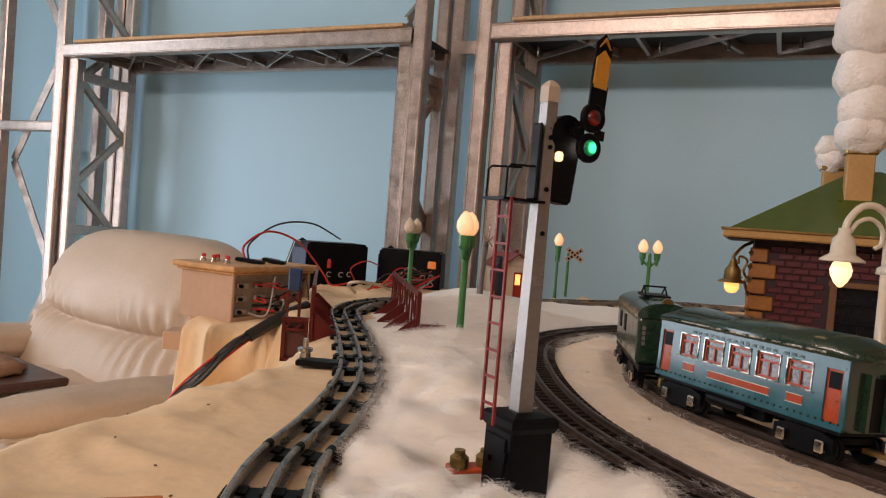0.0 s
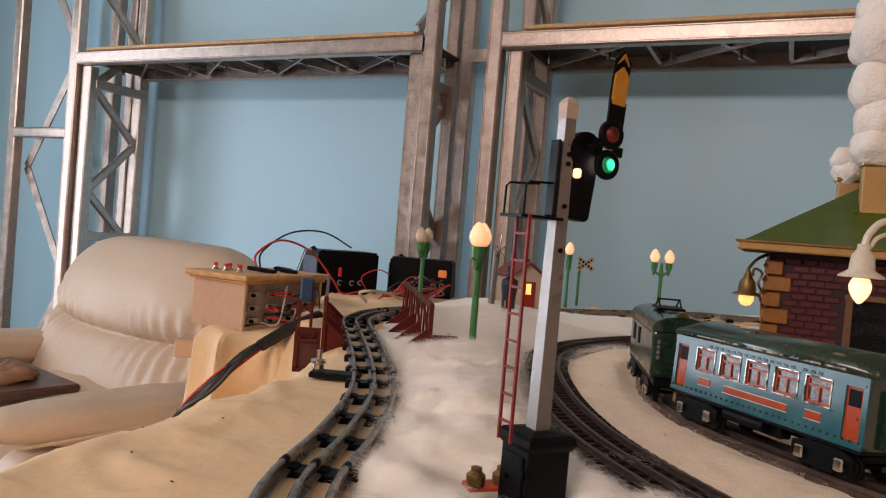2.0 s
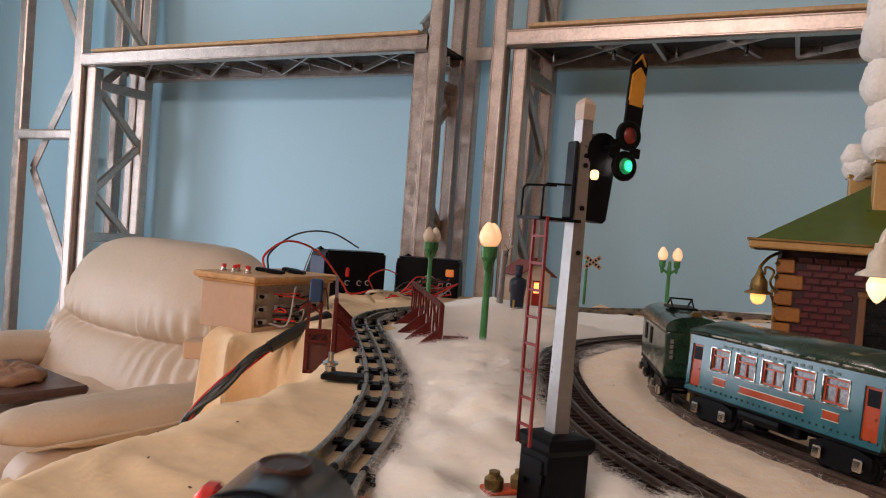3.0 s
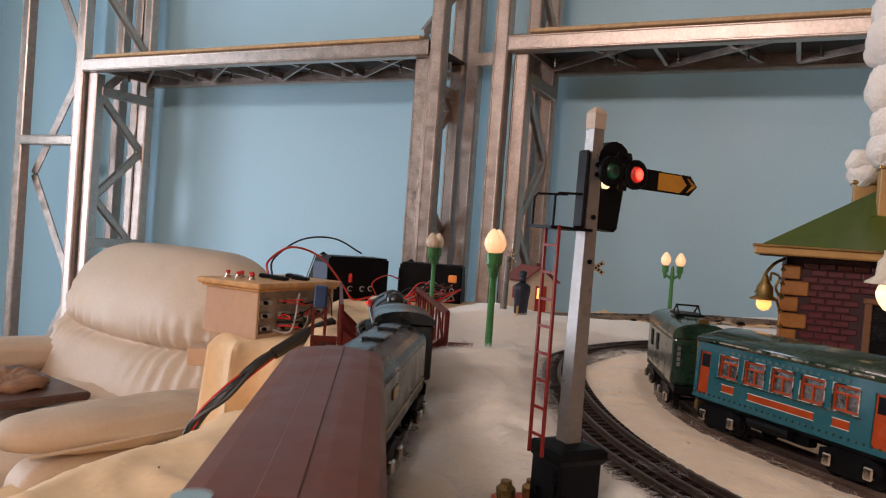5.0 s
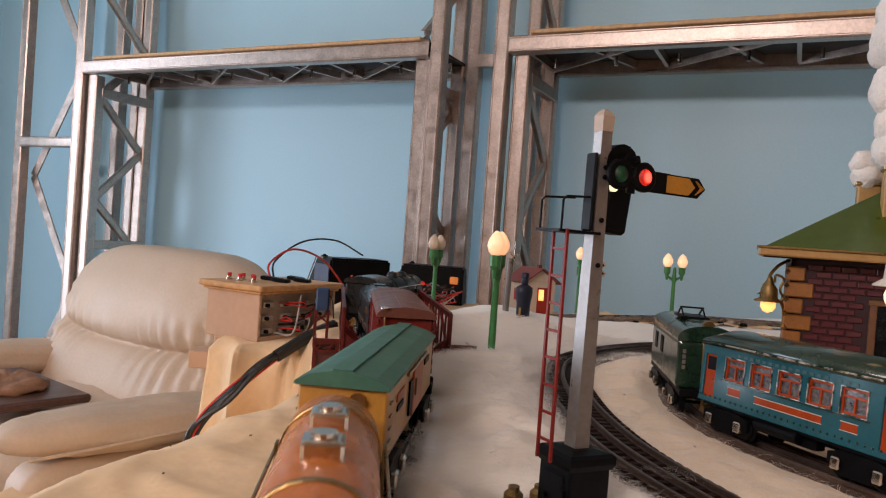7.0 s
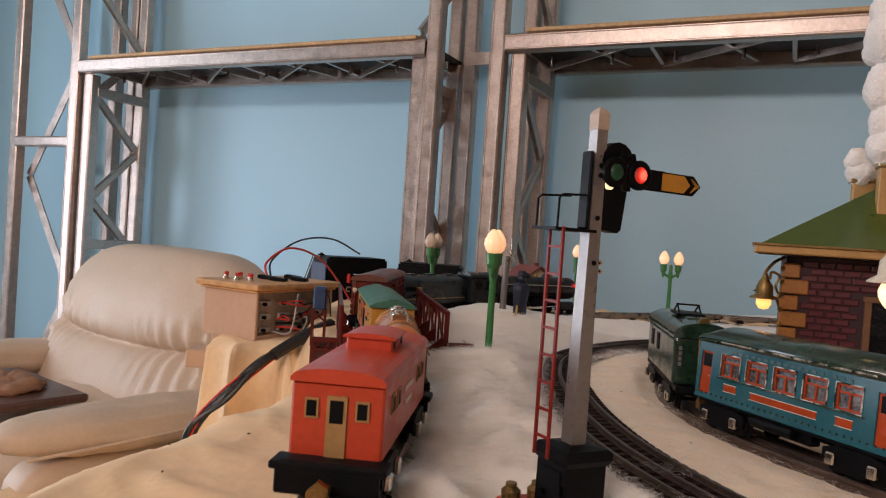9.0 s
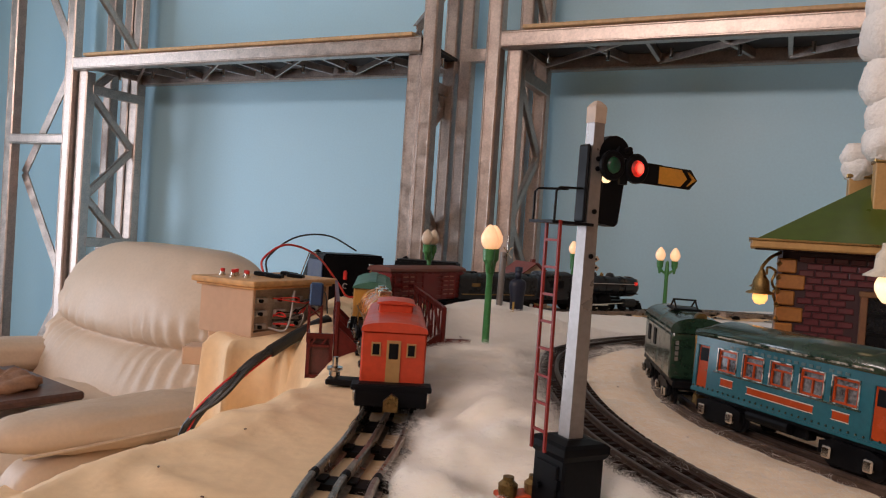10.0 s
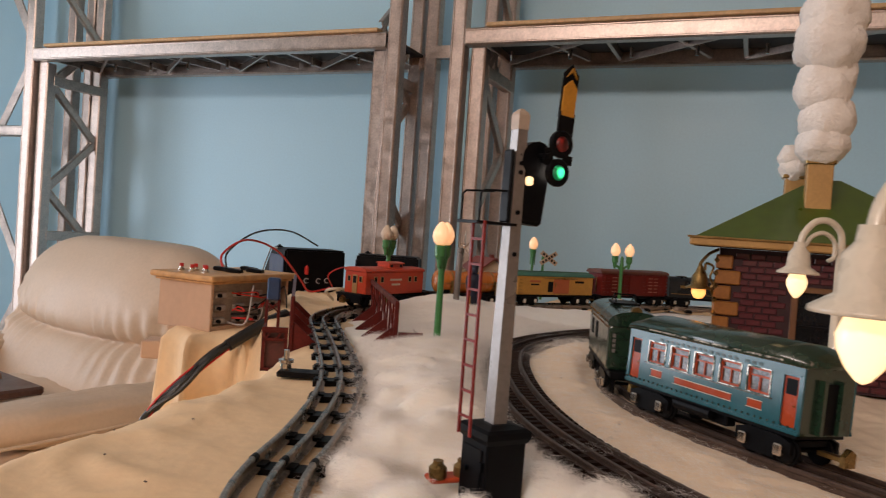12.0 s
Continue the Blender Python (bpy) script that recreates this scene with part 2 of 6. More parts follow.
def tube(points, r, seg=8, n=6, bm=None, m=None):
    pts = smooth_line(points, n) if n > 1 else [Vector(q) for q in points]
    b = bmesh.new()
    rings = []
    side = Vector((0, 0, 1))
    for i, q in enumerate(pts):
        way = (pts[min(i + 1, len(pts) - 1)] - pts[max(i - 1, 0)]).normalized()
        across = way.cross(side)
        if across.length < 0.05:
            across = way.cross(Vector((1, 0, 0)))
        across.normalize()
        up = across.cross(way)
        side = up
        rings.append([b.verts.new(q + r * (math.cos(2 * math.pi * k / seg) * across + math.sin(2 * math.pi * k / seg) * up)) for k in range(seg)])
    for a, c in zip(rings, rings[1:]):
        for k in range(seg):
            b.faces.new((a[k], a[(k + 1) % seg], c[(k + 1) % seg], c[k]))
    b.faces.new(rings[0][::-1])
    b.faces.new(rings[-1])
    bmesh.ops.recalc_face_normals(b, faces=b.faces)
    return merge(bm, b, m)


def cushion(x, y, z, m=None, power=4.0, seg=40, rings=24, wrinkle=0.0, freq=8.0, squash=None, bm=None, seed=0.0, pleats=()):
    """A rounded box with soft wrinkles."""
    b = bmesh.new()
    bmesh.ops.create_uvsphere(b, u_segments=seg, v_segments=rings, radius=1)
    for v in b.verts:
        c = v.co
        k = (abs(c.x) ** power + abs(c.y) ** power + abs(c.z) ** power) ** (-1 / power)
        c *= k
        w = wrinkle * noise.fractal(Vector((c.x * freq * x + seed, c.y * freq * y, c.z * freq * z)), 1.0, 2.0, 3) if wrinkle else 0
        for pz, amount, spread, count in pleats:
            w += amount * math.exp(-((c.z - pz) / spread) ** 2) * math.sin(c.x * count + 2.5 * noise.noise(c * 2.3 + Vector((seed, 0, 0))))
        n = c.normalized()
        v.co = Vector((c.x * x / 2, c.y * y / 2, c.z * z / 2)) + n * w
        if squash:
            v.co = squash(v.co)
    return merge(bm, b, m)


def prism(outline, depth, m=None, bm=None):
    """An outline in x and z, drawn out along y from -depth/2 to depth/2."""
    b = bmesh.new()
    front = [b.verts.new((x, -depth / 2, z)) for x, z in outline]
    back = [b.verts.new((x, depth / 2, z)) for x, z in outline]
    b.faces.new(front)
    b.faces.new(back[::-1])
    for i in range(len(front)):
        j = (i + 1) % len(front)
        b.faces.new((front[i], back[i], back[j], front[j]))
    bmesh.ops.recalc_face_normals(b, faces=b.faces)
    return merge(bm, b, m)


def bar(a, c, w, d, bm=None):
    """A flat bar from a to c."""
    a, c = Vector(a), Vector(c)
    turn = (c - a).to_track_quat("Z", "X").to_matrix().to_4x4()
    return box(w, d, (c - a).length, Matrix.Translation((a + c) / 2) @ turn, 0, bm)


# ---- the room ----
def holed_wall(name, length, low, high, hole, m, material, label):
    """A wall along local x, 0.12 thick behind local y = 0, with one opening (x0, x1, z0, z1)."""
    x0, x1, z0, z1 = hole
    bm = bmesh.new()
    h = length / 2
    for a, b, c, d in ((-h, x0, low, high), (x1, h, low, high), (x0, x1, low, z0), (x0, x1, z1, high)):
        box(b - a, 0.12, d - c, pose((a + b) / 2, 0.06, (c + d) / 2), 0, bm)
    return placed(tagged(part(name, bm, material), label, "wall", kind="structure"), m)


def room():
    tall = CEIL - FLOOR
    placed(tagged(part("wall_north", box(6.4, 0.12, tall, pose(0, 0.06, (CEIL + FLOOR) / 2)), WALL), "pale blue painted room wall behind steel shelves", "wall", kind="structure"), ROOM @ pose(0, 0.40, 0))
    holed_wall("wall_west", 5.2, FLOOR, CEIL, (-0.445, 1.105, -0.62, 1.13), ROOM @ pose(-3.2, -2.05, 0, 0, 0, 90), WALL, "pale blue wall with a daylight window")
    holed_wall("wall_south", 6.4, FLOOR, CEIL, (-1.05, 0.95, 1.34, 1.60), ROOM @ pose(0, -4.5, 0, 0, 0, 180), TANWALL, "warm tan wall with a wide window")
    placed(tagged(part("wall_east", box(0.12, 5.2, tall, pose(0.06, 0, (CEIL + FLOOR) / 2)), TANWALL), "plain warm tan room wall", "wall", kind="structure"), ROOM @ pose(3.2, -2.05, 0))
    placed(tagged(part("floor", box(6.6, 5.3, 0.1), BOARDS), "dark brown boarded floor", "floor", kind="structure"), ROOM @ pose(0, -2.05, FLOOR - 0.05))
    placed(tagged(part("ceiling", box(6.6, 5.3, 0.1), PLASTER), "white plaster ceiling", "ceiling", kind="structure"), ROOM @ pose(0, -2.05, CEIL + 0.05))


def channel(w, d, lip, t=0.003):
    """The outline of a folded steel channel: web at 0, flanges back to d, lips turned in."""
    h = w / 2
    c = min(0.005, w * 0.1)
    half = [(h - 2 * c, 0.0025), (h - 1.5 * c, 0.004), (h - c, 0.004), (h, 0.0045 - c), (h, -d), (h - lip, -d), (h - lip, t - d), (h - t, t - d), (h - t, -t)]
    return half + [(-x, y) for x, y in half[::-1]]


def stud(bm, x, y, z0, z1, w=0.05, d=0.04, lip=0.012):
    """An upright channel, its web to the front."""
    return prism(channel(w, d, lip), z1 - z0, pose(x, y, (z0 + z1) / 2, 90), bm)


def tower(name, u0, u1, depth, short, top=1.7):
    """A steel tower of two front and two rear channels, its inner side laced; short is the post that ends under the span."""
    th = thing(name, ROOM, "tall galvanised steel shelf upright laced with diagonal bars", "shelf upright", "steel shelf uprights")
    for k, u in enumerate((u0, u1)):
        under = k == short
        part("post", stud(bmesh.new(), u, 0 if under else -0.024, FLOOR, 0.729 if under else top), STEEL, th)
        part("post", stud(bmesh.new(), u, depth, FLOOR, top), STEEL, th)
        if not under:
            continue
        side = u + (0.012 if k else -0.012)
        z, j = FLOOR + 0.1 + 0.05 * k, k
        while z < top - 0.3:
            a, c = (0.03, depth) if j % 2 else (depth, 0.03)
            part("brace", prism(channel(0.034, 0.012, 0.004, 0.002), math.hypot(depth - 0.03, 0.225), Matrix.Translation((side, (a + c) / 2, z + 0.11)) @ Matrix.Rotation(math.atan2(0.225, c - a), 4, "X") @ pose(0, 0, 0, 0, 90, 0)), STEEL, th)
            z += 0.225
            j += 1
        for zz in (0.0, 0.66, 1.2):
            part("cross_piece", box(0.03, depth, 0.04, pose(side, depth / 2 + 0.03, zz), 0.002), STEEL, th)
    return th


def shelf_span(name, u0, u1, depth, z=0.785):
    """A level steel span with a lattice underside and a thin board on it."""
    th = thing(name, ROOM, "galvanised steel shelf span with laced underside and thin pine board", "shelf", "steel shelf spans")
    w, mid = u1 - u0, (u0 + u1) / 2
    for v, n in ((-0.028, "front_rail"), (depth + 0.02, "rear_rail")):
        bm = prism(channel(0.054, 0.035, 0.010), w, Matrix(((0, 1, 0, mid), (0, 0, -1, v), (-1, 0, 0, z - 0.027), (0, 0, 0, 1))))
        part(n, bm, STEEL, th)
    n = max(4, int(w / 0.2))
    for i in range(n + 1):
        u = u0 + 0.05 + (w - 0.1) * i / n
        part("cross_bar", bar((u, 0.008, z - 0.03), (u + (0.09 if i % 2 else 0.0), depth, z - 0.03), 0.025, 0.012), STEEL, th)
        if i < n and i % 2 == 0:
            part("diagonal", bar((u, depth, z - 0.04), (u + 0.33, 0.01, z - 0.04), 0.02, 0.006), STEEL, th)
        part("bolt", cyl(0.006, 0.03, pose(u + 0.06, 0.12, z - 0.055), 8), CHROME, th)
    # dark sheet added below the board; its colour also stands for shade there
    part("deck", box(w - 0.01, depth + 0.016, 0.010, pose(mid, depth / 2 - 0.004, z - 0.0085)), SHADEDECK, th, "dark deck sheet under the board, shade in its colour")
    part("board", box(w - 0.1, depth + 0.06, 0.012, pose(mid + 0.02, depth / 2 - 0.01, z + 0.0065), 0.002), RAWWOOD, th)
    return th


def shelves():
    depth = 0.27
    tower("shelf_upright", -1.985, -1.925, depth, 1)
    tower("shelf_upright", -0.325, -0.262, depth, 0)
    tower("shelf_upright", -0.035, 0.03, depth, 1)
    tower("shelf_upright", 1.42, 1.48, depth, 0)
    shelf_span("shelf_span", -1.957, -0.290, depth)
    shelf_span("shelf_span", -0.007, 1.44, depth)
    th = thing("shelf_end_bay", ROOM, "galvanised steel end bay with crossed bars and a short rail", "shelf", "steel shelf spans")
    part("post", stud(bmesh.new(), -2.40, 0, FLOOR, 1.7), STEEL, th)
    part("post", stud(bmesh.new(), -2.10, 0.27, FLOOR, 1.7), STEEL, th)
    part("post", stud(bmesh.new(), -2.38, 0.27, FLOOR, 1.7), STEEL, th)
    part("rail", prism(channel(0.045, 0.03, 0.01), 0.37, Matrix(((0, 1, 0, -2.195), (0, 0, -1, -0.005), (-1, 0, 0, 0.44), (0, 0, 0, 1)))), STEEL, th)
    for (ua, za), (ub, zb) in (((-2.05, 0.80), (-2.36, 0.29)), ((-2.36, 0.29), (-2.05, -0.22)), ((-2.05, -0.22), (-2.36, -0.73)), ((-2.05, 0.80), (-2.36, 1.31))):
        part("brace", bar((ua, 0.06, za), (ub, 0.06, zb), 0.04, 0.006), STEEL, th)
    th = thing("shelf_bracket", ROOM, "short galvanised steel bracket behind shelf upright", "bracket")
    part("rail", box(0.12, 0.03, 0.045, pose(-0.2, 0.28, 0.79)), STEEL, th)


def ceiling_lamp():
    th = thing("ceiling_strip_lamp", ROOM @ pose(0.3, -2.9, CEIL), "white enamelled strip lamp fixed to ceiling", "ceiling lamp")
    part("housing", box(1.35, 0.14, 0.045, pose(0, 0, -0.0225), 0.006), PLASTER, th)
    part("end_cap", box(0.02, 0.15, 0.05, pose(-0.685, 0, -0.025), 0.004), PLASTER, th)
    part("end_cap", box(0.02, 0.15, 0.05, pose(0.685, 0, -0.025), 0.004), PLASTER, th)


room()
ceiling_lamp()
shelves()


# ---- ways of the tracks ----
def arc(x, y, heading, radius, turn, n):
    """Points of an arc that starts at x, y; heading and turn in degrees clockwise from +y; n steps."""
    out = []
    for i in range(1, n + 1):
        a = radians(heading + turn * i / n)
        a0 = radians(heading)
        s = 1 if turn > 0 else -1
        out.append((x + s * radius * (math.cos(a0) - math.cos(a)), y + s * radius * (math.sin(a) - math.sin(a0))))
    return out


NEAR = [(-0.62, -1.66), (-0.43, -1.36), (-0.25, -0.95), (-0.120, -0.50), (-0.062, -0.18), (-0.049, 0.0), (-0.0445, 0.12), (-0.0610, 0.25), (-0.0640, 0.31), (-0.0575, 0.39), (-0.0565, 0.50), (-0.068, 0.60), (-0.095, 0.74), (-0.130, 0.90)]
FAR = arc(-0.130, 0.90, -12, 0.30, 69, 8)
LAST = arc(FAR[-1][0] + 0.48 * math.sin(radians(57)), FAR[-1][1] + 0.48 * math.cos(radians(57)), 57, 0.40, 100, 8)


def dense(points, step=0.01):
    """Even steps along the curve through points: rows of x, y, heading and arc length."""
    p = np.array([(q.x, q.y) for q in smooth_line([(x, y, 0) for x, y in points], 14)])
    s = np.concatenate([[0], np.cumsum(np.hypot(*np.diff(p, axis=0).T))])
    t = np.arange(0, s[-1], step)
    x, y = np.interp(t, s, p[:, 0]), np.interp(t, s, p[:, 1])
    return np.column_stack([x, y, np.unwrap(np.arctan2(np.gradient(x), np.gradient(y))), t])


FREIGHT = dense(NEAR + FAR + LAST)
FREIGHT[:, 3] -= np.interp(0.0, FREIGHT[:250, 1], FREIGHT[:250, 3])    # arc length counts from the camera's level


def on_way(way, s):
    return [float(np.interp(s, way[:, 3], way[:, k])) for k in (0, 1, 2)]


OUTER = dense([(0.44, -0.10), (0.30, 0.07), (0.207, 0.22), (0.152, 0.325), (0.115, 0.43), (0.099, 0.52), (0.094, 0.62), (0.100, 0.74), (0.122, 0.84), (0.180, 0.94), (0.28, 1.04), (0.40, 1.10), (0.58, 1.13), (0.80, 1.12)])
INNER = dense([(0.54, 0.08), (0.42, 0.20), (0.345, 0.29), (0.288, 0.385), (0.238, 0.48), (0.211, 0.56), (0.205, 0.64), (0.222, 0.74), (0.262, 0.83), (0.33, 0.90), (0.44, 0.95), (0.60, 0.96)])


INNER_Z = -0.008      # the inner loop lies a little lower


# ---- ground: blanket and cotton ----
def bump_at(x, y, cx, cy, rx, ry, h):
    return h * np.exp(-((x - cx) / rx) ** 2 - ((y - cy) / ry) ** 2)


def field(x, y, size, seed):
    """Smooth noise on a grid of numpy values, sums of turned waves."""
    out = np.zeros_like(x)
    r = np.random.RandomState(seed)
    for _ in range(14):
        a, f, ph = r.uniform(0, 6.28), r.uniform(0.6, 1.8) / size, r.uniform(0, 6.28)
        out += np.sin(6.28 * f * (x * math.cos(a) + y * math.sin(a)) + ph)
    return out / 14


def step(a, b, v):
    t = np.clip((v - a) / (b - a), 0, 1)
    return t * t * (3 - 2 * t)


def side_of(way, x, y):
    """Distance to the way, positive to its left."""
    best, sign = np.full(x.shape, 9.0), np.zeros(x.shape)
    for px, py, h, _ in way[::3]:
        dx, dy = x - px, y - py
        d = np.hypot(dx, dy)
        near = d < best
        best = np.where(near, d, best)
        sign = np.where(near, np.where(dx * math.cos(h) - dy * math.sin(h) < 0, 1.0, -1.0), sign)
    return best * sign


def blanket_height(x, y):
    edge = np.interp(y, [-1.6, 0.0, 0.30, 0.46, 0.60, 0.72, 0.84, 0.93, 1.0, 1.6], [-1.00, -0.36, -0.235, -0.190, -0.150, -0.150, -0.165, -0.21, -0.24, -0.30])
    fold = 0.010 * np.sin(y * 60 + 2 * np.sin(x * 20)) + 0.008 * np.sin(y * 27 + 1)
    off = edge + fold * step(0.03, 0.12, edge - x) * step(0.35, 0.6, y) - x
    calm = step(0.02, 0.10, np.abs(x + 0.06))
    crease = 0.0065 * (1 - np.exp(-7 * np.abs(field(x + 0.3 * y, y * 0.55, 0.11, 31)))) + 0.0028 * (1 - np.exp(-8 * np.abs(field(x, y, 0.075, 32))))
    top = 0.004 * field(x, y, 0.18, 3) + (0.0015 * field(x, y, 0.05, 4) + 0.006 - crease) * calm
    top -= 0.012 * step(-0.03, 0.02, off)
    z = top - 0.50 * step(-0.01, 0.16, off) - 0.25 * step(0.1, 0.5, off)
    # the heap under the control box, with folds hanging down its front
    wave = 0.045 * np.abs(np.sin(x * 42 + 0.9)) ** 0.7 + 0.012 * np.sin(x * 27) - 0.015
    inside = np.minimum(np.minimum((x + 0.372) * 2.5, y - (0.935 + wave * 1.0 + 0.1 * (x + 0.3))), 1.60 - y)
    heap = -0.024 + 0.006 * field(x, y, 0.09, 8) - 0.40 * step(0.006, -0.038, inside) - 0.018 * step(0.03, -0.01, inside)
    heap = np.where(x > -0.14, -0.5, heap)
    return np.maximum(np.maximum(z, heap), -0.84)


def cotton_height(x, y):
    z = -0.002 + 0.004 * field(x, y, 0.10, 5) + 0.003 * field(x, y, 0.035, 6)
    z += bump_at(x, y, 0.02, 0.80, 0.07, 0.16, 0.014) + bump_at(x, y, 0.04, 1.14, 0.13, 0.13, 0.036)
    z += bump_at(x, y, 0.02, 0.46, 0.035, 0.12, 0.016) + bump_at(x, y, 0.02, 0.24, 0.04, 0.06, 0.010)
    z -= bump_at(x, y, 0.028, 0.330, 0.022, 0.020, 0.022) + bump_at(x, y, 0.052, 0.300, 0.020, 0.026, 0.022)
    z += bump_at(x, y, 0.11, 0.27, 0.05, 0.05, 0.008) + bump_at(x, y, 0.20, 0.80, 0.06, 0.2, 0.010) + bump_at(x, y, 0.30, 1.25, 0.2, 0.1, 0.016)
    return z


def tufts(x, y):
    """Lumps of teased cotton between the two tracks."""
    a = side_of(OUTER, x, y)
    fade = (1 - np.exp(-((x - 0.028) / 0.03) ** 2 - ((y - 0.33) / 0.03) ** 2)) * (1 - np.exp(-((x - 0.052) / 0.028) ** 2 - ((y - 0.30) / 0.04) ** 2)) * step(0.024, 0.05, a) * step(0.015, 0.036, -side_of(FREIGHT, x, y)) * step(1.05, 0.55, y) * step(0.05, 0.15, y)
    return fade * (0.010 + 0.024 * field(x, y, 0.065, 21) + 0.007 * field(x, y, 0.030, 22))


GX, GY = np.meshgrid(np.arange(-0.95, 1.55, 0.005), np.arange(-1.62, 2.1, 0.005))
FSIDE, OSIDE, ISIDE = side_of(FREIGHT, GX, GY), side_of(OUTER, GX, GY), side_of(INNER, GX, GY)
BLANKET = blanket_height(GX, GY)
COTTON_Z = cotton_height(GX, GY) + tufts(GX, GY)
for d, keep, soft_edge in ((FSIDE, 0.020 - 0.014 * step(0.38, 0.27, GY), 0.015), (OSIDE, 0.027, 0.022)):
    a = step(keep, keep + soft_edge, np.abs(d))
    COTTON_Z = COTTON_Z * a + np.minimum(COTTON_Z, -0.003) * (1 - a)
near_inner = 1 - step(0.024, 0.045, np.abs(ISIDE))
COTTON_Z = COTTON_Z * (1 - near_inner) + (0.0050 + INNER_Z + 0.0015 * field(GX, GY, 0.03, 7)) * near_inner
far_side = (GX - FAR[-1][0]) * math.cos(radians(57)) - (GY - FAR[-1][1]) * math.sin(radians(57))    # right of the far straight is positive


def sheet(name, z, mask, material, label, category):
    ny, nx = GX.shape
    number = np.full(GX.shape, -1)
    quads = mask[:-1, :-1] & mask[1:, :-1] & mask[:-1, 1:] & mask[1:, 1:]
    used = np.zeros(GX.shape, bool)
    for a, b in ((0, 0), (1, 0), (0, 1), (1, 1)):
        used[a:ny - 1 + a, b:nx - 1 + b] |= quads
    number[used] = np.arange(used.sum())
    verts = np.column_stack([GX[used], GY[used], z[used]])
    q = np.column_stack([number[:-1, :-1][quads], number[:-1, 1:][quads], number[1:, 1:][quads], number[1:, :-1][quads]])
    me = bpy.data.meshes.new(name)
    me.from_pydata(verts.tolist(), [], q.tolist())
    me.polygons.foreach_set("use_smooth", [True] * len(me.polygons))
    me.materials.append(material)
    return tagged(new(name, me), label, category, kind="structure")


def grounds():
    limit = (far_side > -0.13) | (GY < 1.0)
    on_table = (GX > -0.93) & (GY < 1.56)
    sheet("ground_blanket", BLANKET, on_table & ((FSIDE > -0.045)) & (limit | (GX < 0.02)), CLOTH, "rumpled cream blanket draped over the layout table", "blanket")
    snow = FSIDE < -0.022 + 0.016 * step(0.38, 0.27, GY)
    sheet("ground_cotton", COTTON_Z, snow & (OSIDE > -0.004), COTTON, "fluffy white cotton sheet laid as snow", "cotton snow")
    sheet("ground_felt", COTTON_Z, snow & (OSIDE < 0.004), FELT, "thin cream cotton felt inside the loop tracks", "cotton felt")
    sheet("ground_cotton_far", np.where(FSIDE > 0.05, -0.004 + 0.002 * field(GX, GY, 0.1, 9), -0.004), (FSIDE > -0.04) & (GY > 1.12) & (GX > -0.03) & (far_side > -0.105), COTTON, "thin white cotton at the table's far edge", "cotton snow")
    th = thing("layout_table", pose(0, 0, 0), "plain wooden layout table under blanket and cotton", "table")
    part("tabletop", box(1.75, 2.3, 0.03, pose(0.72, 0.05, -0.06)), RAWWOOD, th)
    for x in (-0.1, 1.5):
        for y in (-1.0, 1.1):
            part("leg", box(0.07, 0.07, -0.075 - FLOOR, pose(x, y, (FLOOR - 0.075) / 2)), RAWWOOD, th)


grounds()


# ---- tracks ----
def sweep(way, offset, profile, s0, s1, every=1):
    """A profile of (across, up) drawn along the way."""
    b = bmesh.new()
    rings = []
    for px, py, h, s in way[::every]:
        if s0 <= s <= s1:
            cx, cy = math.cos(h), -math.sin(h)
            rings.append([b.verts.new((px + (offset + a) * cx, py + (offset + a) * cy, z)) for a, z in profile])
    for a, c in zip(rings, rings[1:]):
        for k in range(len(profile)):
            j = (k + 1) % len(profile)
            b.faces.new((a[k], a[j], c[j], c[k]))
    b.faces.new(rings[0])
    b.faces.new(rings[-1][::-1])
    bmesh.ops.recalc_face_normals(b, faces=b.faces)
    return b


TUBULAR = [(-0.0045, 0.0035), (-0.0045, 0.0045), (-0.0008, 0.005), (-0.0008, 0.0085), (-0.0024, 0.0095), (-0.0024, 0.0115), (-0.0012, 0.0125), (0.0012, 0.0125), (0.0024, 0.0115), (0.0024, 0.0095), (0.0008, 0.0085), (0.0008, 0.005), (0.0045, 0.0045), (0.0045, 0.0035)]


def track(name, way, s0, s1, rail, tie, spacing, tie_size, label, clip=False, slim=1.0, low=1.0):
    th = thing(name, pose(0, 0, 0), label, "model track")
    for o in (-0.0172, 0.0, 0.0172):
        part("rail", sweep(way, o, [(a * slim, 0.0035 + (z - 0.0035) * low) for a, z in TUBULAR], s0, s1), rail, th, smooth=False)
    w, d, h = tie_size
    first = None
    n = int((s1 - s0) / spacing)
    for i in range(n):
        x, y, head = on_way(way, s0 + (i + 0.5) * spacing)
        m = pose(x, y, h / 2 - 0.001, 0, 0, -math.degrees(head) + random.uniform(-1, 1))
        if first is None:
            bm = prism([(-w / 2, -h / 2), (-w / 2, h / 2 - 0.001), (-w / 2 + 0.001, h / 2), (w / 2 - 0.001, h / 2), (w / 2, h / 2 - 0.001), (w / 2, -h / 2)], d)
            if clip:
                for o in (-0.0172, 0, 0.0172):
                    box(0.011, d * 0.7, 0.0014, pose(o, 0, h / 2 + 0.0008), 0, bm)
            first = placed(part("tie", bm, tie, th), m)
        else:
            again("tie", first, th, m)
    return th


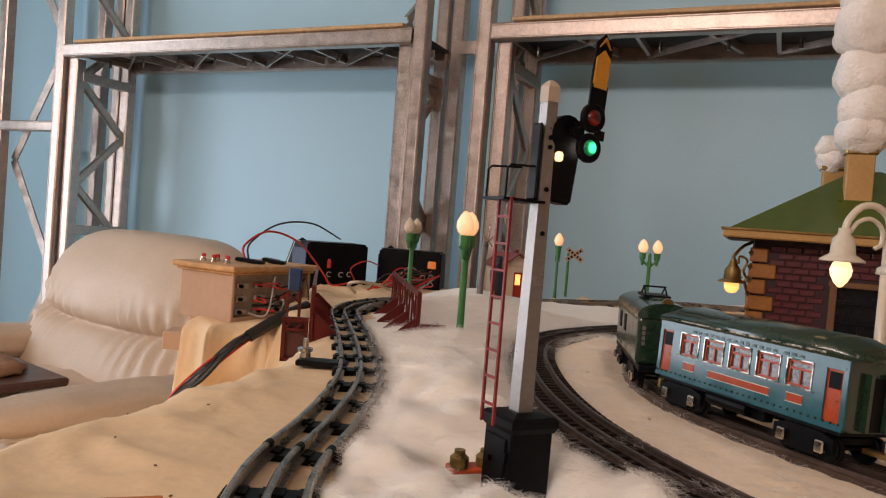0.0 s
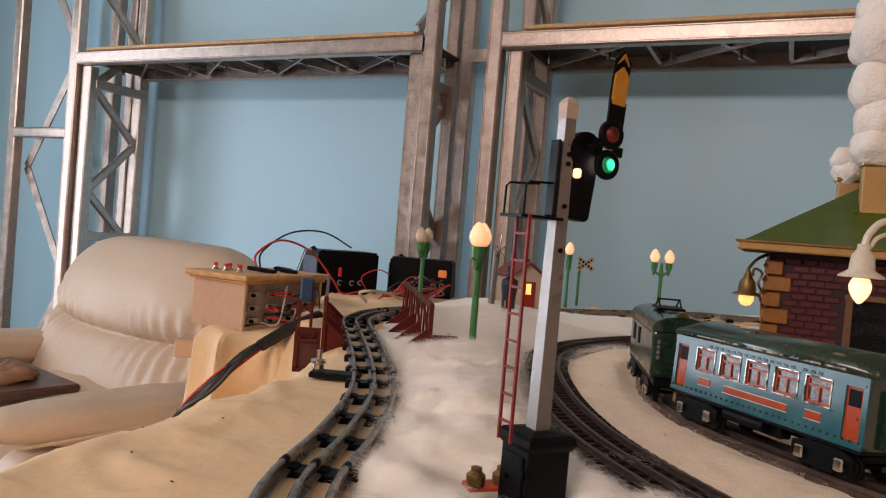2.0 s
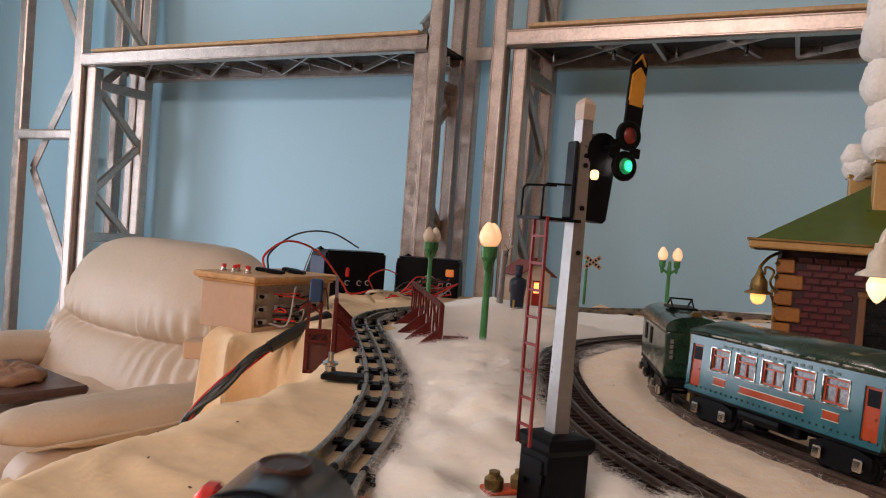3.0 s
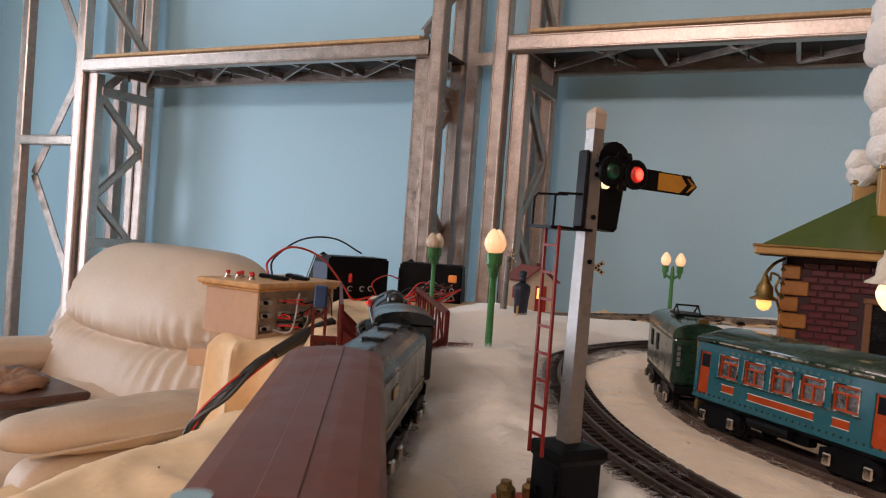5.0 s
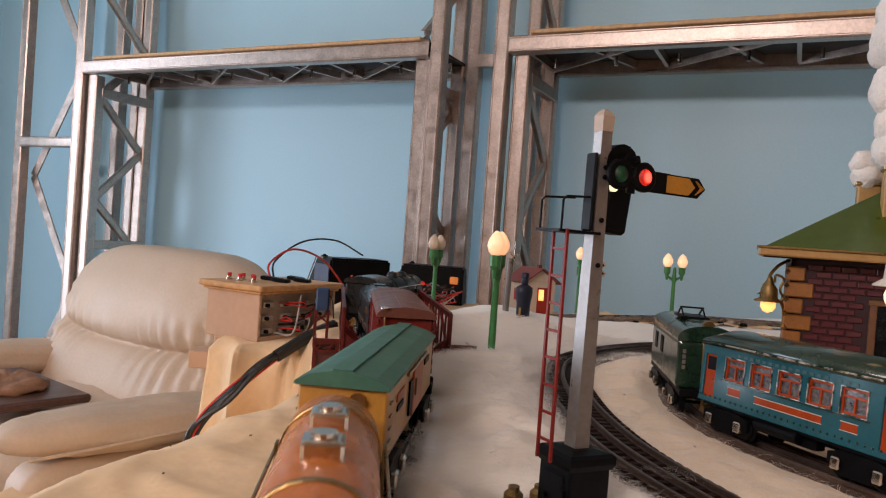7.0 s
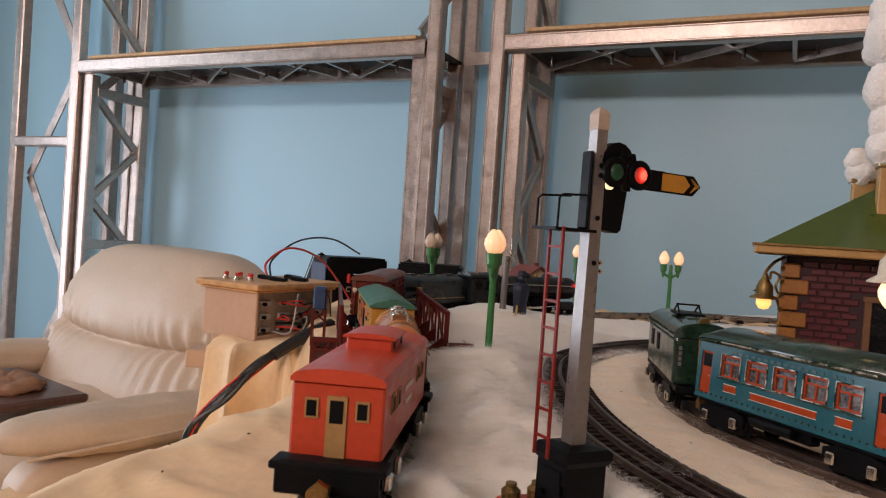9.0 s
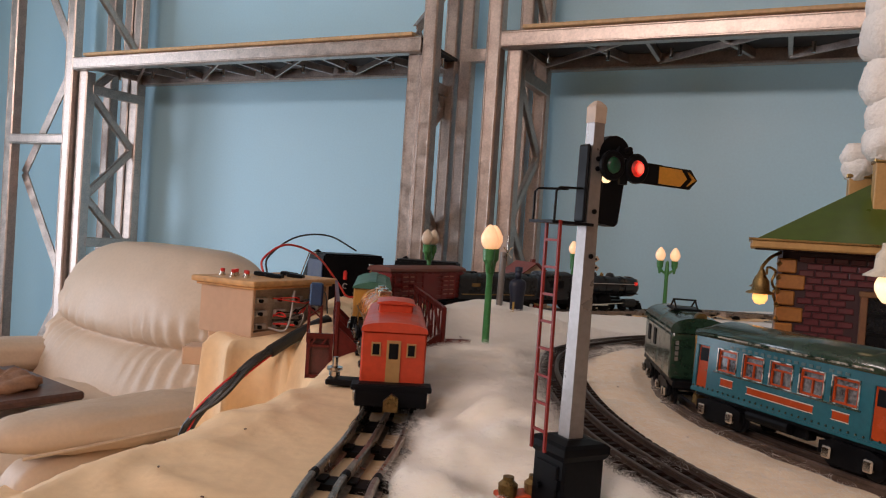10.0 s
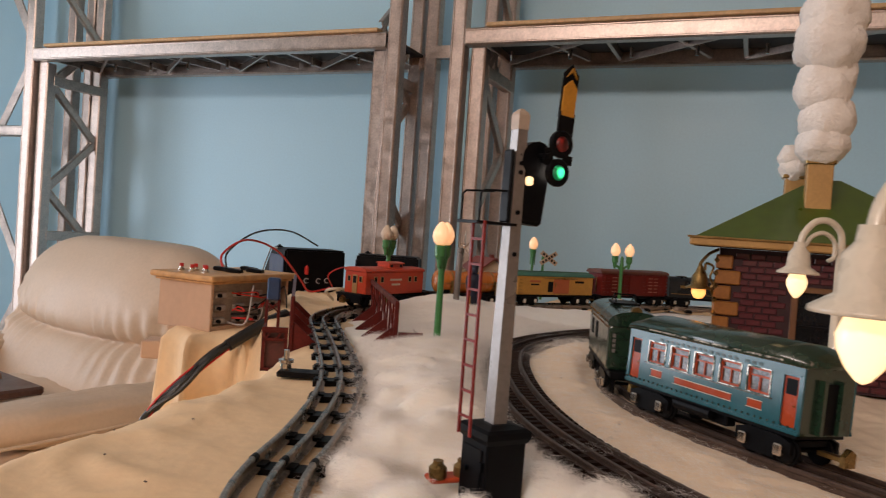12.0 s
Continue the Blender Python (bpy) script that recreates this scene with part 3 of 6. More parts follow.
def tracks():
    end = FREIGHT[-1, 3]
    th = track("freight_track", FREIGHT, -1.2085, min(end, 2.4), RAIL, TIE, 0.0605, (0.049, 0.014, 0.0055), "three-rail tinplate track with black metal ties", True, 0.78)
    collar = None
    for i in range(-2, 5):
        for o in (-0.0172, 0, 0.0172):
            x, y, h = on_way(FREIGHT, 0.07 + i * 0.257)
            m = pose(x + o * math.cos(h), y - o * math.sin(h), 0.0105, 90, 0, -math.degrees(h))
            if collar is None:
                collar = placed(part("rail_joint", cyl(0.0025, 0.006, None, 10), DULLBLACK, th), m)
            else:
                again("rail_joint", collar, th, m)
    track("loop_track", OUTER, 0.02, OUTER[-1, 3] - 0.02, OLDRAIL, BROWNTIE, 0.0118, (0.056, 0.0055, 0.0050), "brown three-rail loop track with close-set ties", False, 0.5, 0.5)
    track("passenger_track", INNER, 0.02, INNER[-1, 3] - 0.02, OLDRAIL, BROWNTIE, 0.0125, (0.056, 0.0065, 0.005), "brown three-rail inner loop track under passenger train", False, 0.55).matrix_basis = pose(0, 0, INNER_Z)


tracks()


# ---- the armchair ----
def chair_back():
    """One padded back: a head cushion and a lumbar cushion that meet in a creased seam."""
    rows, cols = 110, 220
    b = bmesh.new()
    rings = []
    for k in range(rows + 1):
        z = 0.27 + 0.625 * k / rows
        t = max(0.0, (z - 0.60) / 0.295)
        dome = max(0.0, 1 - t ** 3.0) ** (1 / 2.6)
        hw = (0.520 + 0.09 * max(0.0, 0.64 - z)) * (0.30 + 0.70 * dome)
        hd = 0.135 * (0.12 + 0.88 * dome)
        mid = 0.02 + 0.26 * (z - 0.45)
        ring = []
        for j in range(cols):
            a = 2 * math.pi * j / cols
            ca, sa = math.cos(a), math.sin(a)
            x = hw * math.copysign(abs(ca) ** 0.62, ca)
            y = hd * math.copysign(abs(sa) ** 0.75, sa)
            e = min(1.0, abs(x) / 0.50)
            seam = 0.622 - 0.020 * (1 - e * e) + 0.035 * max(0.0, e - 0.75) / 0.25
            d = z - seam
            front = step(0.15, -0.5, np.array(sa)).item()
            sway = noise.noise(Vector((x * 5, z * 3, 1.7)))
            push = 0.046 * math.exp(-abs(d) / 0.018) * front
            fan = math.sin(x * 115 + 4.0 * sway + d * 12 * (1 if x > 0 else -1))
            push += front * 0.0100 * fan * math.exp(-((d - 0.035) / 0.05) ** 2) * (0.6 + 0.4 * noise.noise(Vector((x * 9, 0, 4))))
            push += front * 0.0075 * fan * math.exp(-((d + 0.045) / 0.055) ** 2)
            push += front * 0.006 * math.sin(d * 120 + e * 26 + 2 * sway) * math.exp(-((e - 0.93) / 0.16) ** 2) * math.exp(-(d / 0.12) ** 2)
            push += front * 0.006 * noise.fractal(Vector((x * 4, z * 6, 8.0)), 1.0, 2.0, 3)
            bulge = 0.030 * math.exp(-((d - 0.13) / 0.11) ** 2) + 0.040 * math.exp(-((d + 0.13) / 0.11) ** 2)
            y += push - bulge * front * (1 - e ** 4)
            x *= 1 - 0.022 * math.exp(-abs(d) / 0.03)
            ring.append(b.verts.new((x - 0.080, mid + y, z)))
        rings.append(ring)
    for p, q in zip(rings, rings[1:]):
        for j in range(cols):
            i = (j + 1) % cols
            b.faces.new((p[j], p[i], q[i], q[j]))
    b.faces.new(rings[0][::-1])
    b.faces.new(rings[-1])
    return b


def armchair():
    th = thing("armchair", pose(-0.97, 2.15, FLOOR, 0, 0, -36), "cream leather recliner armchair with deep creased padded back", "armchair")
    part("backrest", chair_back(), LEATHER, th, smooth=True)
    part("seat", cushion(0.74, 0.56, 0.20, pose(0, -0.30, 0.37, 4), 3.2, 96, 48, 0.007, 3.0, None, None, 9.0, ((0.6, 0.0014, 0.4, 34),)), LEATHER, th, smooth=True)
    for s in (-1, 1):
        arm = part("armrest", cushion(0.19, 0.74, 0.105, pose(s * 0.485 - 0.02, -0.235, 0.503, -1.5), 2.7, 64, 64, 0.006, 5.0, None, None, s + 12.0, ((0.2, 0.0016, 0.6, 30),)), LEATHER, th, smooth=True)
        part("piping", tube([(s * 0.570 - 0.02, -0.57, 0.486), (s * 0.579 - 0.02, -0.4, 0.490), (s * 0.579 - 0.02, -0.1, 0.498), (s * 0.570 - 0.02, 0.1, 0.503)], 0.004, 8, 6), LEATHER, arm)
        part("side_panel", cushion(0.13, 0.69, 0.44, pose(s * 0.482 - 0.02, -0.225, 0.240), 7.0, 48, 36, 0.006, 4.0), LEATHER, th, smooth=True)
    part("front_panel", cushion(0.78, 0.10, 0.26, pose(0, -0.54, 0.16), 5.0, 40, 24, 0.006, 4.0), LEATHER, th, smooth=True)
    part("base", box(0.7, 0.6, 0.05, pose(0, -0.24, 0.025), 0.01), DARKWOOD, th)
    tray = thing("side_tray", pose(-1.20, 1.80, -0.335, 0, 0, -36), "dark wooden tray with crumpled brown cloth on the armrest", "tray")
    part("tray_board", box(0.42, 0.26, 0.022, None, 0.006), DARKWOOD, tray)
    part("crumpled_cloth", cushion(0.22, 0.16, 0.035, pose(0.03, 0, 0.022), 2.5, 40, 24, 0.016, 14), mat("brown_cloth", (0.30, 0.15, 0.08), 0.8, vary=0.2, scale=20), tray, smooth=True)
    block = thing("wood_block", pose(-0.435, 1.09, -0.075, 0, 0, 6), "small rough wooden block jutting from the table frame", "wood block")
    part("beam", box(0.05, 0.05, 0.028, pose(0.02, 0, 0), 0.002), TANBOX, block)
    part("upright", box(0.03, 0.05, 0.10, pose(0.045, 0.012, 0.02), 0.002), TANBOX, block)


# ---- control box and power supplies ----
def control_box():
    th = thing("control_box", pose(-0.312, 1.075, -0.026, 0, 0, -27), "tan painted wooden control box with pine lid and push buttons", "control box")
    w, d, h = 0.104, 0.172, 0.073
    body = box(w, 0.006, h, pose(0, -d / 2 + 0.003, h / 2), 0.001)
    part("front_panel", body, TANBOX, th)
    for x, n in ((-1, "side_panel"), ):
        part(n, box(0.006, d, h, pose(x * (w / 2 - 0.003), 0.003, h / 2), 0.001), TANBOX, th)
    part("rear_panel", box(w, 0.006, h, pose(0, d / 2, h / 2), 0.001), TANBOX, th)
    part("base_panel", box(w, d - 0.01, 0.006, pose(0, 0, 0.004)), TANBOX, th)
    part("inner_panel", box(0.004, d - 0.02, h - 0.012, pose(w / 2 - 0.012, 0, h / 2)), mat("wiring_board", (0.42, 0.36, 0.30), 0.6, vary=0.25, scale=60), th, "pale wiring board")
    lid = part("lid", box(w + 0.022, d + 0.022, 0.009, pose(0, 0, h + 0.0045), 0.0035, None, 2), PINETOP, th, "pine lid with moulded edge")
    part("lid_moulding", box(w + 0.010, d + 0.010, 0.004, pose(0, 0, h - 0.002), 0.001), PINETOP, th)
    for i, (x, y) in enumerate(((-0.036, -0.06), (-0.022, -0.045), (-0.012, -0.062), (0.002, -0.050), (0.014, -0.060))):
        b = placed(part("push_button", lathe([(0.0048, 0), (0.0048, 0.003), (0.003, 0.0035), (0.003, 0.006)], 12), CHROME, th, "nickel push button"), pose(x, y, h + 0.009))
        part("button_cap", cyl(0.0032, 0.005, pose(0, 0, 0.0085), 10), WIRERED, b, "red cap")
    for x, y in ((-0.01, 0.0), (0.022, -0.01), (0.030, 0.03), (0.0, 0.05)):
        part("rocker_switch", box(0.026, 0.017, 0.006, pose(x, y, h + 0.012, 0, 5, 20), 0.0015), DULLBLACK, th)
    r = random.Random(4)
    for i in range(4):
        for j in range(3):
            y, z = -0.062 + i * 0.040, 0.014 + j * 0.019
            t = part("terminal", box(0.006, 0.022, 0.008, pose(w / 2 - 0.006, y, z), 0.001), WIREWHITE, th)
            part("terminal_screw", cyl(0.0028, 0.010, pose(w / 2 - 0.003, y - 0.006, z, 0, 90), 8), DULLBLACK, t)
    for i in range(12):
        y0, z0 = r.uniform(-0.07, 0.07), r.uniform(0.012, 0.058)
        y1, z1 = r.uniform(-0.06, 0.07), r.uniform(0.008, 0.055)
        pts = [(w / 2 - 0.004, y0, z0), (w / 2 + r.uniform(0.008, 0.022), (y0 * 2 + y1) / 3, z0 + r.uniform(-0.01, 0.015)), (w / 2 + r.uniform(0.006, 0.022), (y0 + 2 * y1) / 3, z1), (w / 2 - 0.004, y1, z1)]
        part("wire", tube(pts, 0.0011 if i % 3 else 0.0016, 6, 6), (WIRERED, WIREBLACK, WIRERED, WIREBLACK, WIREWHITE)[i % 5], th, "red wire" if i % 5 in (0, 2) else "dark wire")
    # the loom that runs down over the blanket
    loom = thing("wire_loom", pose(0, 0, 0), "bundle of black and red wires hanging over blanket", "cable bundle")
    path = [(-0.205, 1.02, 0.0), (-0.235, 0.96, -0.016), (-0.275, 0.915, -0.045), (-0.315, 0.885, -0.085), (-0.345, 0.87, -0.13), (-0.36, 0.87, -0.19)]
    for i in range(9):
        q = [(x + r.uniform(-0.006, 0.006), y + r.uniform(-0.006, 0.004), z + r.uniform(-0.004, 0.006)) for x, y, z in path]
        part("cable", tube(q, 0.0014 if i in (2, 4, 6) else r.uniform(0.0026, 0.0040), 7, 6), WIRERED if i in (2, 6) else (WIREWHITE if i == 4 else WIREBLACK), loom, "red cable" if i in (2, 6) else "black cable")
    part("sleeve", tube([(-0.20, 1.0, 0.004), (-0.228, 0.962, -0.010), (-0.262, 0.922, -0.034)], 0.0085, 10, 6), WIREBLACK, loom, "black sleeve")


def power_supply(m, w, d, h, label, posts):
    th = thing("power_transformer", m, label, "power transformer", "transformers")
    outline = [(-d / 2, 0), (-d / 2, h), (d * 0.12, h), (d / 2, h * 0.45), (d / 2, 0)]
    bm = prism(outline, w, pose(0, 0, 0, 0, 0, 90))
    bmesh.ops.bevel(bm, geom=bm.edges[:], offset=0.004, segments=2, affect="EDGES")
    part("case", bm, DULLBLACK, th)
    part("side_plate", box(0.002, d * 0.62, h * 0.82, pose(-w / 2 - 0.0012, -d * 0.16, h * 0.46), 0.0005), NAVY, th, "navy side plate")
    part("trim", tube([(-w / 2 - 0.001, d * 0.48, h * 0.5), (-w / 2 - 0.001, d * 0.13, h - 0.002), (-w / 2 - 0.001, -d * 0.2, h - 0.001)], 0.0015, 6, 1), CHROME, th)
    for x, z in posts:
        t = part("terminal_post", lathe([(0.0040, 0), (0.0040, 0.002), (0.0016, 0.002), (0.0016, 0.005), (0.0033, 0.005), (0.0033, 0.009)], 12, pose(x, -d / 2, z, 90)), DULLBLACK, th)
        part("washer", lathe([(0.0056, 0), (0.0056, 0.0012), (0.0042, 0.0012)], 14, pose(x, -d / 2, z, 90)), WIREWHITE, t)
    part("handle", lathe([(0.007, 0), (0.007, 0.003), (0.003, 0.004), (0.003, 0.006)], 14, pose(-w * 0.40, d * 0.05, h - 0.001)), DULLBLACK, th)
    return th


def power_supplies():
    p = [(-0.018, 0.045), (0.008, 0.045), (0.026, 0.046), (-0.018, 0.020), (0.008, 0.021), (0.028, 0.022)]
    th = power_supply(pose(-0.262, 1.463, -0.022, 0, 0, 32), 0.131, 0.13, 0.108, "black transformer with navy side and nickel terminal posts", p)
    part("red_plug", lathe([(0.004, 0), (0.004, 0.014), (0.002, 0.018)], 10, pose(-0.02, -0.068, 0.058)), WIRERED, th, "red plug")
    th = power_supply(pose(-0.085, 1.56, -0.02, 0, 0, -4), 0.135, 0.12, 0.10, "black transformer with glowing amber pilot lamp", [(0.03, 0.03), (0.048, 0.03), (0.03, 0.045), (0.048, 0.046)])
    part("pilot_lamp", box(0.018, 0.004, 0.016, pose(0.048, -0.061, 0.072), 0.002), mat("amber_pilot", (0.6, 0.2, 0.05), 0.3, vary=0.3, scale=100, emit=0.5, glow=(1.0, 0.28, 0.06)), th, "glowing amber pilot lamp")
    lead = thing("arching_leads", pose(0, 0, 0), "red and black leads arching from control box to transformer", "cable")
    part("black_lead", tube([(-0.318, 1.09, 0.058), (-0.325, 1.12, 0.085), (-0.30, 1.2, 0.118), (-0.262, 1.3, 0.122), (-0.225, 1.40, 0.095)], 0.0016, 7, 8), WIREBLACK, lead, "black lead")
    part("red_lead", tube([(-0.322, 1.085, 0.058), (-0.328, 1.10, 0.082), (-0.305, 1.16, 0.105), (-0.272, 1.25, 0.085), (-0.245, 1.34, 0.03), (-0.232, 1.37, 0.005), (-0.205, 1.395, 0.008), (-0.195, 1.402, 0.012)], 0.0019, 7, 8), WIRERED, lead, "red lead")
    part("red_lead_end", tube([(-0.19, 1.40, 0.014), (-0.195, 1.37, 0.04), (-0.17, 1.40, 0.055), (-0.15, 1.46, 0.045)], 0.0013, 6, 6), WIRERED, lead, "thin red lead")
    r = random.Random(8)
    tangle = thing("wire_tangle", pose(0, 0, 0), "tangle of red grey and black wires behind the bridge", "cable")
    for i in range(16):
        a = Vector((r.uniform(-0.16, -0.10), r.uniform(1.33, 1.45), r.uniform(0.0, 0.03)))
        c = Vector((r.uniform(-0.06, -0.02), r.uniform(1.40, 1.5), r.uniform(0.005, 0.045)))
        mid = (a + c) / 2 + Vector((0, r.uniform(-0.06, 0), r.uniform(-0.02, 0.03)))
        part("wire", tube([a, (a + mid) / 2 + Vector((0, 0, r.uniform(-0.01, 0.015))), mid, (mid + c) / 2, c], 0.0014, 6, 6), (WIRERED, WIREWHITE, WIREBLACK, WIRERED)[i % 4], tangle, "thin insulated wire")
    part("loop_wire", tube([(-0.165, 1.24, 0.005), (-0.175, 1.22, 0.022), (-0.155, 1.21, 0.028), (-0.13, 1.26, 0.022), (-0.11, 1.30, 0.01)], 0.0026, 7, 6), mat("cream_wire", (0.6, 0.5, 0.36), 0.5), tangle, "cream wire")


# ---- the bridge ----
def bridge():
    th = thing("girder_bridge", pose(-0.088, 0.765, 0, 0, 0, 10.5), "maroon tinplate girder bridge with lattice sides and gussets", "model bridge")
    L = 0.33
    for s in (-1, 1):
        x, reach = (-0.058, 0.031) if s < 0 else (0.062, 0.034)
        side = part("side_frame", box(0.004, L, 0.006, pose(x, L / 2, 0.055)), MAROON, th)
        part("lower_chord", box(0.004, L, 0.010, pose(x, L / 2, 0.005)), MAROON, side)
        n = 11
        for i in range(n + 1):
            part("slat", box(0.0022, 0.0030, 0.048, pose(x, 0.003 + (L - 0.006) * i / n, 0.031)), MAROON, side)
        for i in range(4):
            part("lattice_bar", bar((x, L * i / 4, 0.010), (x, L * (i + 1) / 4, 0.054), 0.003, 0.003), MAROON, side)
        part("end_post", box(0.005, 0.008, 0.085, pose(x, 0.0, 0.015), 0.001), MAROON, th)
        part("girder_plate", box(0.003, L, 0.022, pose(x, L / 2, -0.014)), MAROON, th)
        for k, y in enumerate((0.0, 0.075, 0.150, 0.225)):
            g = prism([(0, -0.020), (0, 0.028), (-0.004, 0.027), (-reach, 0.002), (-reach, -0.020)], 0.003, pose(x - s * 0.001, y, 0.0, 0, 0, 0) @ Matrix.Diagonal((s, 1, 1, 1)))
            bmesh.ops.recalc_face_normals(g, faces=g.faces)
            part("gusset", g, MAROON, th)
        bx = x + s * 0.0175
        end = part("end_block", box(0.029, 0.003, 0.006, pose(bx, -0.004, 0.019)), MAROON, th)
        low = -0.028
        part("block_panel", box(0.027, 0.002, 0.018 - low, pose(bx, 0.001, (0.018 + low) / 2)), mat("maroon_shade", (0.085, 0.018, 0.014), 0.5, vary=0.3, scale=60), end)
        for a, b, w, h in ((-0.0125, 0, 0.004, 0.046), (0.0125, 0, 0.004, 0.046)):
            part("block_stile", box(w, 0.003, h, pose(bx + a, -0.004, -0.005)), MAROON, end)
        part("block_rail", box(0.029, 0.003, 0.004, pose(bx, -0.004, low + 0.002)), MAROON, end)
        part("block_rail", box(0.029, 0.003, 0.003, pose(bx, -0.004, 0.008)), MAROON, end)
        for a in (-0.006, 0.006):
            part("block_brace", bar((bx + a - 0.004, -0.0045, 0.0095), (bx + a + 0.001, -0.0045, 0.0165), 0.002, 0.002), MAROON, end)
        part("block_side", box(0.002, 0.06, 0.044, pose(bx + s * 0.0135, 0.03, -0.005)), MAROON, end)
    for y in (0.02, 0.11, 0.2, 0.29):
        part("floor_beam", box(0.117, 0.012, 0.004, pose(0.002, y, -0.009)), MAROON, th)
    sig = thing("relay_box", pose(-0.200, 0.905, -0.012, 0, 0, 8), "small blue enamel relay box on maroon lattice legs", "relay box")
    part("cabinet", box(0.017, 0.016, 0.030, pose(0, 0, 0.062), 0.002), BLUEBOX, sig)
    for x in (-0.008, 0.008):
        for y in (-0.007, 0.007):
            part("leg", box(0.003, 0.003, 0.048, pose(x, y, 0.023)), MAROON, sig)
    for a, b in ((-0.008, 0.008), (0.008, -0.008)):
        part("cross_brace", bar((a, -0.008, 0.032), (b, -0.008, 0.045), 0.002, 0.002), MAROON, sig)


# ---- the semaphore ----
def semaphore():
    th = thing("semaphore_signal", pose(0.0525, 0.322, 0.0, 0, 0.8, 30), "pewter semaphore signal mast on black base with red ladder", "semaphore")
    part("base", box(0.026, 0.026, 0.050, pose(0, 0, 0.0125), 0.0012), BLACK, th, "black base box")
    part("base_cap", lathe([(0.0186, -0.006), (0.0206, -0.003), (0.0206, 0.0005), (0.0180, 0.002), (0.0100, 0.0032)], 4, pose(0, 0, 0.038, 0, 0, 45)), BLACK, th)
    d = part("base_door", box(0.0015, 0.018, 0.030, pose(-0.0134, 0, 0.014), 0.0006), BLACK, th)
    part("latch", cyl(0.0016, 0.003, pose(-0.0146, 0.004, 0.016, 0, 90), 10), BLACK, d)
    for z in (0.004, 0.020):
        part("hinge", box(0.002, 0.003, 0.005, pose(-0.0138, -0.009, z)), BLACK, d)
    bm = lathe([(0.0064, 0), (0.0046, 0.164)], 4, pose(0, 0, 0.040, 0, 0, 45))
    part("mast", bm, PEWTER, th, "tapered pewter grey mast")
    part("finial", lathe([(0.0050, 0), (0.0052, 0.008), (0.0042, 0.0095), (0.0015, 0.0115), (0, 0.0118)], 4, pose(0, 0, 0.2035, 0, 0, 45)), mat("cap_cream", (0.46, 0.36, 0.28), 0.4, vary=0.1), th, "cream mast cap")
    for z in (0.185, 0.180, 0.158, 0.135):
        part("hole", cyl(0.0013, 0.0008, pose(0.0002, -0.0040 - (0.19 - z) * 0.008, z, 90), 10), BLACK, th)
    part("backplate", box(0.002, 0.008, 0.040, pose(-0.0056, 0.0, 0.172), 0.0008), BLACK, th)
    part("lantern", box(0.0175, 0.013, 0.037, pose(0.0125, 0.004, 0.1705, 0, 6), 0.002), BLACK, th, "black lamp housing")
    part("lantern_hood", cyl(0.0105, 0.013, pose(0.0115, 0.003, 0.188, 90), 16), BLACK, th)
    part("lamp_slot", box(0.004, 0.004, 0.005, pose(0.0068, -0.0035, 0.176), 0.001), HOTBULB, th, "glowing lamp slot")
    part("signal_bulb", cyl(0.0040, 0.0006, pose(0.0215, -0.0085, 0.1825, 90), 18), mat("signal_bulb_glow", (1, 0.9, 0.7), 0.3, vary=0.0, emit=14.0, glow=(1.0, 0.9, 0.72)), th, "glowing lamp behind the lenses")
    part("platform", box(0.026, 0.020, 0.0015, pose(-0.014, 0.004, 0.151)), BLACK, th)
    part("handrail", tube([(-0.026, -0.006, 0.151), (-0.026, -0.006, 0.166), (-0.024, -0.006, 0.168), (-0.008, -0.004, 0.169)], 0.0006, 6, 1), BLACK, th)
    part("handrail", tube([(-0.026, 0.012, 0.151), (-0.026, 0.012, 0.166), (-0.024, 0.012, 0.168), (-0.008, 0.008, 0.169)], 0.0006, 6, 1), BLACK, th)
    for s in (-1, 1):
        part("ladder_rail", bar((-0.021, s * 0.0055 - 0.001, 0.036), (-0.0225, s * 0.0055 - 0.001, 0.152), 0.0014, 0.0014), REDPAINT, th, "red ladder rail")
    for i in range(8):
        part("rung", box(0.0011, 0.0115, 0.0013, pose(-0.021 - 0.0002 * i, -0.001, 0.046 + i * 0.0137)), REDPAINT, th)
    # the arm with its two lenses turns round a pin beside the mast
    arm = part("signal_arm", cyl(0.0016, 0.010, pose(0, 0, 0, 90), 12), BLACK, th, "black and yellow semaphore arm")
    arm.location = (0.0130, -0.008, 0.1905)
    for z in (-0.008, 0.008):
        part("lens_ring", lathe([(0.0042, 0), (0.0078, 0), (0.0078, 0.0018), (0.0070, 0.0024), (0.0044, 0.0024), (0.0042, 0)], 24, pose(0.0085, -0.0004, z, 90)), BLACK, arm)
    part("web", prism([(-0.002, -0.004), (0.004, -0.006), (0.004, 0.006), (-0.002, 0.004)], 0.0016, pose(0, -0.001, 0)), BLACK, arm)
    part("web", box(0.006, 0.0016, 0.005, pose(0.0145, -0.001, 0)), BLACK, arm)
    part("blade_root", box(0.011, 0.0012, 0.014, pose(0.010, -0.001, 0.019)), BLACK, arm)
    part("blade", prism([(0.0055, 0.024), (0.0145, 0.024), (0.0145, 0.040), (0.010, 0.0445), (0.0055, 0.040)], 0.0012, pose(0, -0.0012, 0)), mat("signal_yellow", (0.50, 0.22, 0.02), 0.4, vary=0.15, scale=80), arm, "yellow blade")
    part("blade_edge", prism([(0.0046, 0.023), (0.0154, 0.023), (0.0154, 0.048), (0.010, 0.0535), (0.0046, 0.048)], 0.0008, pose(0, -0.0002, 0)), BLACK, arm)
